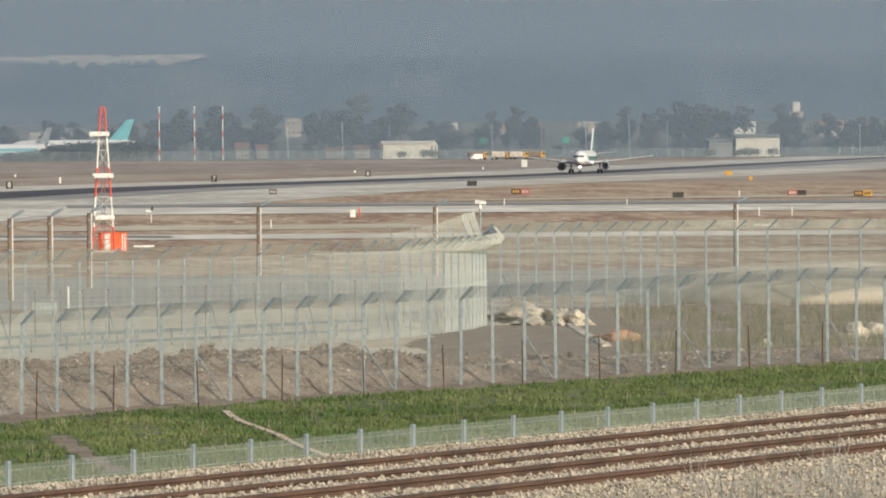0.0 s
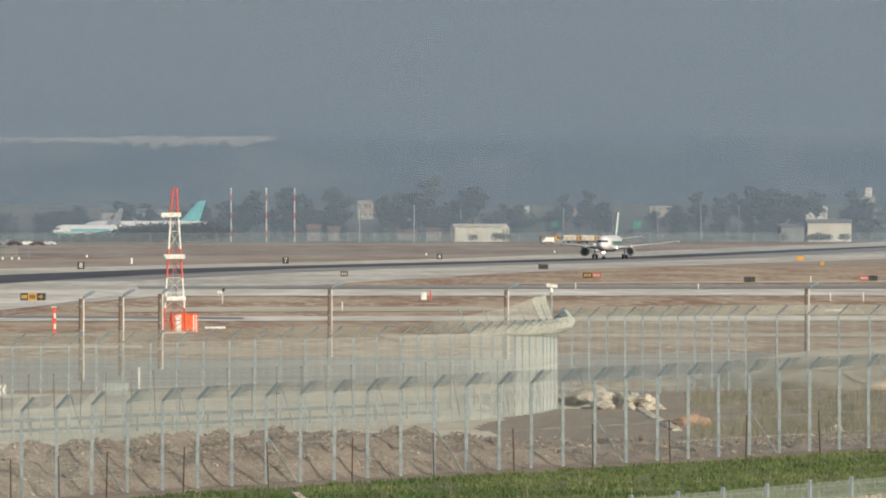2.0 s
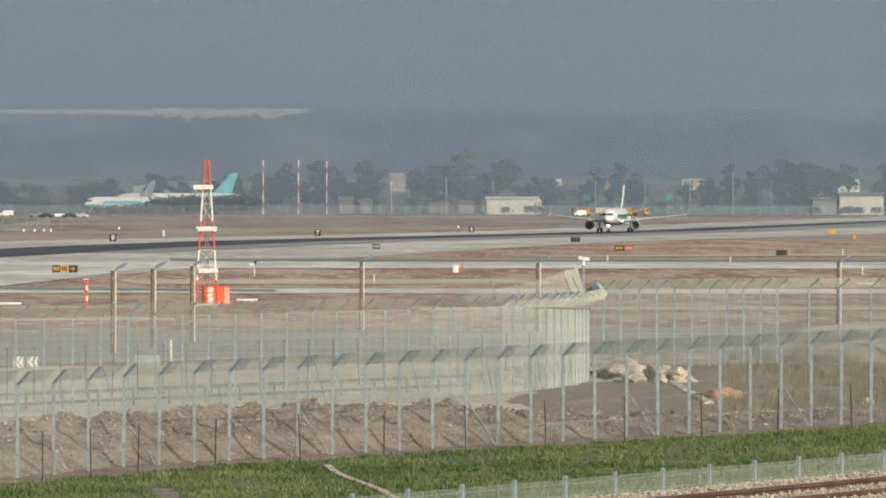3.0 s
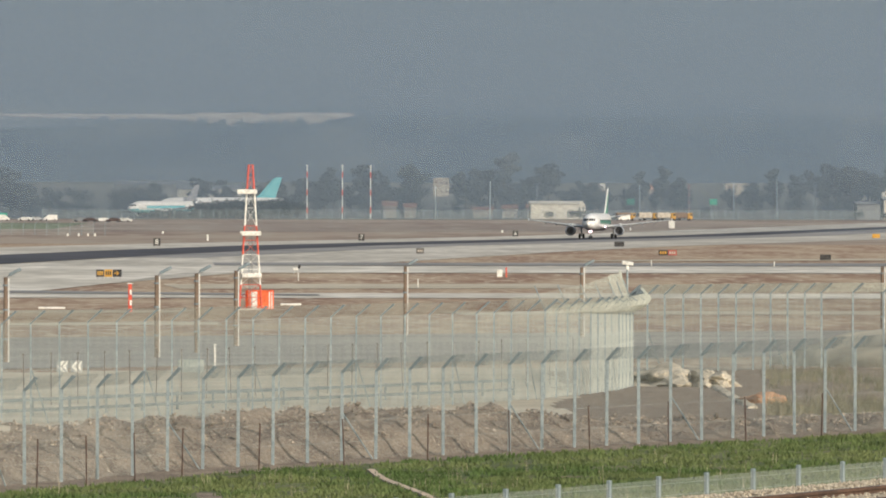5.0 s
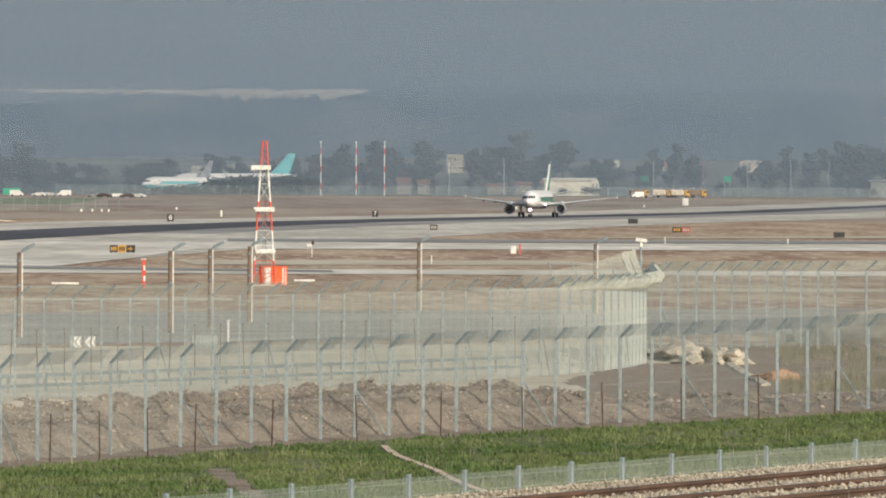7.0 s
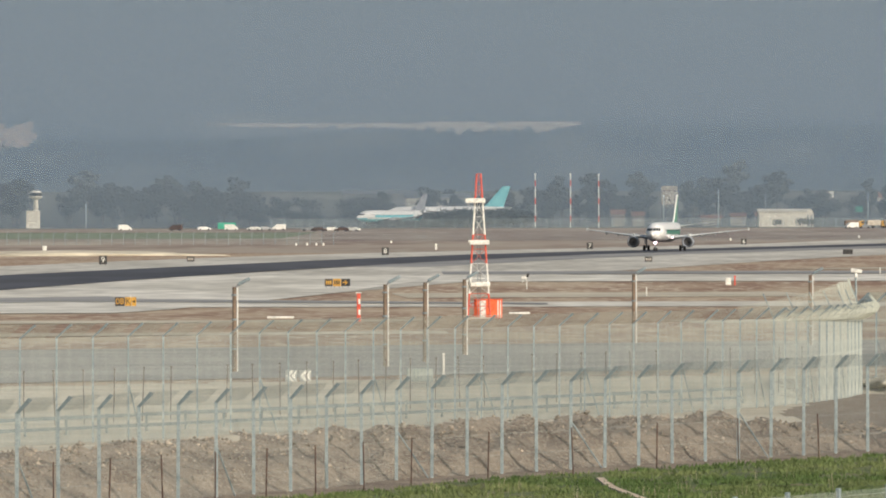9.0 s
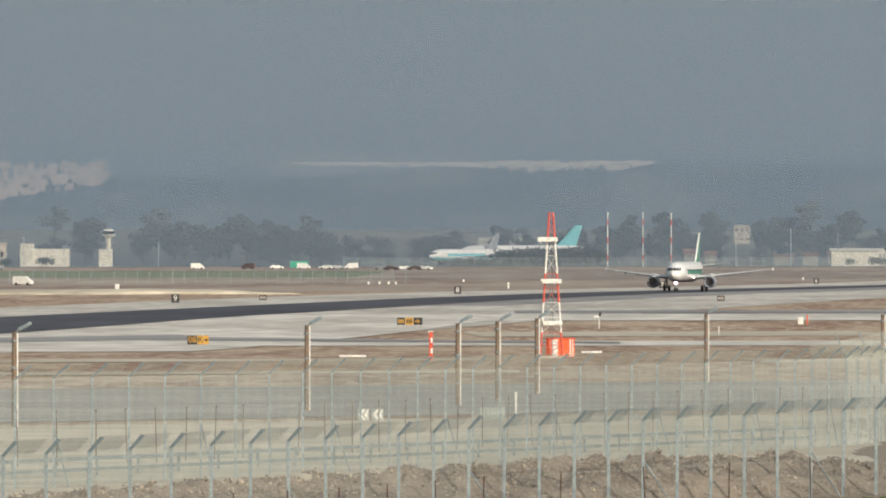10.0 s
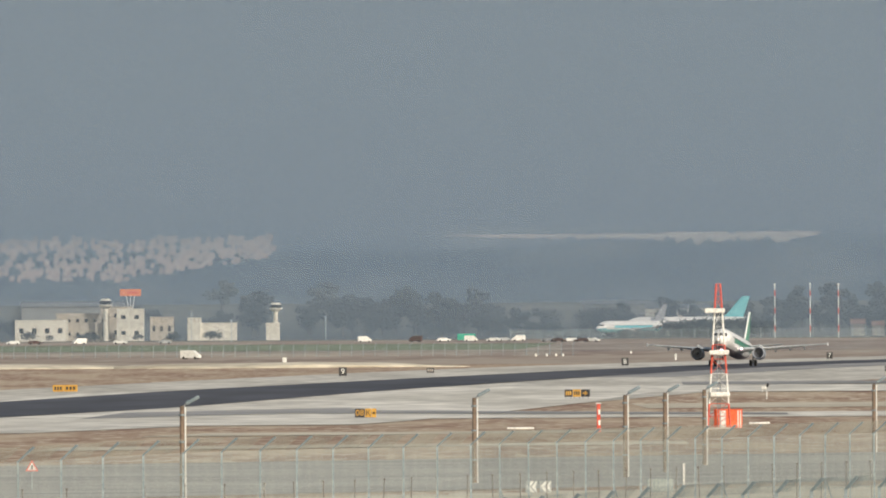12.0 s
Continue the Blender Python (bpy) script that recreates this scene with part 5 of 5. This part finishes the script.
for x, y, w, h, m, r in ((108, 4200, 8, 11, M_BEIGE, "tile"), (118, 4230, 7, 9.5, M_BEIGE, "tile"), (146, 4080, 12, 7, M_BEIGE, "tile"), (157, 4070, 9, 8.5, M_BEIGE, "tile"), (172, 4170, 9, 9, M_BEIGE, "tile"), (205, 4300, 10, 9, M_CREAM, "flat"), (134, 4300, 9, 13, M_BEIGE, "flat"),
                         (312, 4160, 14, 13, M_BEIGE, "tile"), (340, 4290, 12, 9, M_CREAM, "flat"), (272, 4350, 12, 8, M_BEIGE, "flat"), (228, 4200, 10, 8, M_BEIGE, "tile"), (372, 4200, 12, 9, M_BEIGE, "tile")):
    if r == "tile" and x < 200:
        x, y, w, h = x * 3720 / y, 3720 + y % 7 * 3, w * .8, h * .7
    block("house", x, y, w * .8, w * .7, h * .62, m, "hazy house with a tiled roof among trees" if r == "tile" else "hazy flat-roofed house among trees", 2, 3, r, category="house")
# buildings on the left of the airfield
block("office_building", -222.8, 3650, 20, 14, 8.0, M_CREAM, "long cream office building with dark windows", 1, 4)
block("office_building", -207.5, 3662, 20, 14, 10.5, M_BEIGE, "stepped beige office building with dark windows", 2, 6)
block("office_building", -195.0, 3675, 12, 12, 13.0, M_BEIGE, "taller beige office wing with dark windows", 2, 3)
block("shed", -213.4, 3700, 40, 16, 13.5, M_GREY, "long grey warehouse roof behind the offices", 0, 0, "steel")
tall = block("tower_block", -188.3, 3650, 10.3, 9, 12.2, M_CREAM, "cream tower block carrying an orange billboard", 2, 2)
block("warehouse", -156.6, 3650, 19, 12, 6.6, M_CREAM, "cream flat-roofed warehouse beside haze-tinted trees", 0, 0)
block("warehouse", -163.3, 3646, 5, 8, 8.6, M_CREAM, "narrow cream annex of the warehouse", 0, 0)
block("office_building", -176.8, 3665, 9, 8, 9, M_BEIGE, "low beige office building among trees", 1, 3)
block("warehouse", 3, 3960, 34, 20, 10.5, M_GREY, "long grey warehouse behind the trees", 0, 0, "steel")
block("warehouse", 25, 3840, 26, 16, 10.2, M_CREAM, "pale hangar behind the parked airliner", 0, 0, "steel")


def billboard():
    t = thing("billboard", Matrix.Translation((-188.3, 3650, ground_z(-188.3, 3650) + 12.5)), "orange billboard on thin stilts over a tower block", "billboard")
    for dx in (-1.6, 0, 1.6):
        bm = bmesh.new()
        rod(bm, (dx * .5, 0, 0), (dx, 0, 5.2), .16, seg=6)
        part("stilt", bm, M_WHITE, t)
    bm = bmesh.new()
    box(bm, 8.2, .4, 2.6, Matrix.Translation((0, 0, 5)), .05)
    pn = part("panel", bm, material("orange_panel", (.85, .25, .1), (.9, .3, .13), .6, size=3), t)
    bm = bmesh.new()
    box(bm, 4.2, .06, .8, Matrix.Translation((.9, -.23, 5.9)))
    part("mark", bm, M_RED, pn)


billboard()


def lookout(x, y, h, label):
    t = thing("control_tower", stand(x, y), label, "tower", "towers beyond the airfield")
    bm = bmesh.new()
    rod(bm, (0, 0, -.5), (0, 0, h * .78), 1.1, .9, 12)
    part("shaft", bm, M_CREAM, t)
    bm = bmesh.new()
    loft(bm, [[(r * math.cos(a), r * math.sin(a), z) for a in np.linspace(0, 5.5, 8)] for z, r in ((h * .76, 1.0), (h * .83, 2.6), (h * .86, 2.6))])
    part("gallery", bm, M_CREAM, t)
    bm = bmesh.new()
    rod(bm, (0, 0, h * .86), (0, 0, h * .95), 2.0, 2.3, 10)
    part("cab", bm, M_GLASS, t)
    bm = bmesh.new()
    rod(bm, (0, 0, h * .95), (0, 0, h), 2.4, 1.6, 10)
    part("roof", bm, M_CREAM, t)


lookout(-197.9, 3648, 16.5, "cream control tower with a wide gallery")
lookout(-131.6, 3640, 14.5, "slim white tower with a square base among trees")
block("annex", -132.5, 3636, 5.2, 5, 6.5, M_CREAM, "cream base building of the slim tower", 0, 0)


def far_mast(x, y, h, mats, label, group):
    t = thing("mast", stand(x, y), label, "mast", group)
    n = 9 if len(mats) > 1 else 1
    for i in range(n):
        bm = bmesh.new()
        rod(bm, (0, 0, h * i / n), (0, 0, h * (i + 1) / n), .16, seg=6)
        part("section", bm, mats[i % len(mats)], t)
    bm = bmesh.new()
    box(bm, .9, .5, .3, Matrix.Translation((0, 0, h)), .05)
    part("head", bm, mats[0], t)


for x, h in ((60.9, 20.4), (74.4, 20.4), (85.2, 20.2)):
    far_mast(x, 3600, h, (M_WHITE, M_RED, M_WHITE), "thin red and white striped mast before dark trees", "striped masts")
far_mast(213, 3700, 13, (M_RED, M_WHITE), "red and white striped mast beside the runway end", "striped masts")
for x, y, h in ((-76, 3700, 14), (-111, 3600, 9), (-158, 3500, 11), (-141, 3450, 8), (110, 3600, 12), (131, 3600, 14), (151, 3650, 13), (193, 3690, 13), (204, 3700, 14), (230, 3690, 14), (247, 3690, 16), (262, 3690, 14), (338, 3690, 12), (300, 3690, 9)):
    far_mast(x, y, h, (M_GALV,), "thin grey lamp mast before hazy trees", "lamp masts")


def far_fence(label, x0, x1, y, step, h):
    f = thing("boundary_fence", Matrix(), label, "fence", "boundary fences")
    bm = bmesh.new()
    rod(bm, (0, 0, -.2), (0, 0, h), .075, seg=5)
    rod(bm, (0, 0, h), (.5, 0, h + .4), .06, seg=5)
    post = finish("post", bm, M_GALV)
    for x in np.arange(x0, x1, step):
        piece("post", post, f, stand(x, y))
    for z in np.arange(.2, h, .16):
        bm = bmesh.new()
        loft(bm, [[(x, y, ground_z(x, y) + z + .014), (x, y - .012, ground_z(x, y) + z - .008), (x, y + .012, ground_z(x, y) + z - .008)] for x in np.arange(x0, x1, step * 2)])
        part("wire", bm, M_WIRE, f)


far_fence("grey mesh boundary fence before the green field", -170, -8, 2420, 3.0, 3.0)
far_fence("grey mesh boundary fence before the tree belt", -40, 350, 3580, 5.0, 3.6)
strip("field", [(-330, 2750), (-28, 2750), (-20, 3180), (-330, 3180)], material("field_green", (.10, .15, .075), (.15, .19, .10), .95, size=40, fine=6, stretch=(.3, 1, 1)), .12, "dull green field beyond the boundary fence")
for i, (x, y, w, hh) in enumerate(((-64, 1795, 34, 1.05), (-122, 1800, 32, .95))):
    heap("sand_bank", x, y, w, 7, hh, M_SAND, "long low bank of pale sand beside the runway", 20 + i, .2, .1)


def van(x, y, turn, mat, label, tall):
    t = thing("van" if tall else "car", stand(x, y, turn), label, "vehicle", "vehicles beyond the airfield")
    h = 2.2 if tall else 1.1
    bm = bmesh.new()
    loft(bm, [[(-2.4, s * .9, .35), (2.4, s * .9, .35), (2.4, s * .9, .95), (1.5, s * .9, h * .55 + .4 if tall else 1.0), (.9, s * .8, h if tall else 1.45), (-1.3 if not tall else -2.4, s * .8, h if tall else 1.45), (-2.4, s * .9, 1.0 if not tall else h * .9)] for s in (-1, 1)])
    part("body", bm, mat, t)
    for sx in (-1.5, 1.5):
        for sy in (-.85, .85):
            bm = bmesh.new()
            rod(bm, (sx, sy - .1, .35), (sx, sy + .1, .35), .35, seg=10)
            part("wheel", bm, M_TYRE, t)
    bm = bmesh.new()
    box(bm, 1.5, 1.66, .4, Matrix.Translation((-.1, 0, 1.35 if tall else 1.0)))
    part("window", bm, M_GLASS, t)


rng_v = np.random.default_rng(3)
for i, (x, y) in enumerate(((-104, 2300), (-44, 3380), (-40, 3385), (-35, 3390), (-20, 3300), (-16, 3310), (-52, 3380), (-24, 3330), (-62, 3390), (-72, 3380), (-235, 3330), (-228, 3335), (-221, 3330), (-214, 3338), (-206, 3334), (-190, 3330), (-176, 3340), (-160, 3335), (-90, 3370), (-12, 3290), (-8, 3300), (176, 3480), (181, 3486))):
    van(x, y, rng_v.uniform(-25, 25) + (180 if i % 2 else 0), (M_WHITE, M_WHITE, M_GREY, M_WHITE, M_RUST)[i % 5] if i else M_WHITE, ("white van parked beyond the fence", "white car parked beyond the fence", "grey car parked beyond the fence", "white van parked beyond the fence", "dark red car parked beyond the fence")[i % 5] if i else "white van on the perimeter track", i % 3 == 0)


def tanker(x, y, mat, label):
    t = thing("truck", stand(x, y, 8), label, "truck", "trucks beyond the runway")
    bm = bmesh.new()
    box(bm, 5.2, 2.3, 2.1, Matrix.Translation((-.9, 0, .9)), .3)
    part("tank", bm, mat, t)
    bm = bmesh.new()
    box(bm, 1.8, 2.3, 2.3, Matrix.Translation((2.8, 0, .5)), .15)
    cab = part("cab", bm, M_YELLOW, t)
    bm = bmesh.new()
    box(bm, 1.0, 2.34, .7, Matrix.Translation((3.1, 0, 1.8)))
    part("window", bm, M_GLASS, cab)
    for sx in (-2.8, -1.2, 2.6):
        for sy in (-1.1, 1.1):
            bm = bmesh.new()
            rod(bm, (sx, sy - .15, .45), (sx, sy + .15, .45), .45, seg=10)
            part("wheel", bm, M_TYRE, t)


tanker(177, 3486, M_POLE, "brown service truck beyond the runway")
tanker(186, 3500, M_BEIGE, "beige tanker truck beyond the runway")
tanker(192.5, 3495, M_BEIGE, "beige tanker truck beyond the runway")
tanker(199, 3500, M_POLE, "brown service truck beyond the runway")
for x, y in ((190, 3700), (222, 3690), (-54, 3400)):
    gs = thing("direction_board", stand(x, y), "green road direction board on two posts", "sign", "direction boards")
    bm = bmesh.new()
    z0 = 5.5 if x > 0 else .5
    box(bm, 3.0 if x > 0 else 6.5, .15, 2.3, Matrix.Translation((0, 0, z0)), .05)
    part("board", bm, M_GREENSIGN, gs)
    for dx in (-1, 1):
        bm = bmesh.new()
        rod(bm, (dx, .15, 0), (dx, .15, z0 + 1), .1, seg=6)
        part("post", bm, M_GREY, gs)

parked = airliner("airliner", "parked white and turquoise airliner behind low bushes", "airliners", M_FUSE, M_COWL, M_TEAL, None, 1.12, False, M_TEAL)
parked.matrix_basis = stand(5.5, 3672, 138)
parked_tail = airliner("airliner", "parked airliner whose turquoise fin rises over the trees", "airliners", M_FUSE, M_TEAL, None, None, 1.36, False, M_TEAL)
parked_tail.matrix_basis = stand(26.0, 3690, 96)


# ---- hazy town and quarry on the ridge ----
def hazy_town():
    rng = np.random.default_rng(12)
    bm = bmesh.new()
    # the boxes glow in a colour that already has the haze painted in
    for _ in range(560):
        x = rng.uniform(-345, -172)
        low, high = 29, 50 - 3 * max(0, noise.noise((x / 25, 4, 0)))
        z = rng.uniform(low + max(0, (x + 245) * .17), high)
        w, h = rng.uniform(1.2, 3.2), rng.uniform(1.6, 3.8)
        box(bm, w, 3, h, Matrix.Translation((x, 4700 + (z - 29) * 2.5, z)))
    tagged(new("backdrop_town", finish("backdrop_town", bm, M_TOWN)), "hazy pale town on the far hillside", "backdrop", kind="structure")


hazy_town()


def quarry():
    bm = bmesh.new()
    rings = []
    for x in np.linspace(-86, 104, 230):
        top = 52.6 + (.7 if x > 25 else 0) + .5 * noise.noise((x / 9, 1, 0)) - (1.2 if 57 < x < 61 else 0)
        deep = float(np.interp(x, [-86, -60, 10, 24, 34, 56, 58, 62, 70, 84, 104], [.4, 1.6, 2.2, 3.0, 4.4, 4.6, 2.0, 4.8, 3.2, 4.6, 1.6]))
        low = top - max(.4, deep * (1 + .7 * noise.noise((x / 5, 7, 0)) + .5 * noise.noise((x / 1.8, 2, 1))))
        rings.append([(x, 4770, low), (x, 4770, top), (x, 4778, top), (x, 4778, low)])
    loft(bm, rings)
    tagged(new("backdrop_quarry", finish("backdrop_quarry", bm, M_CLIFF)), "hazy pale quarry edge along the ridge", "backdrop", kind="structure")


quarry()


motions()
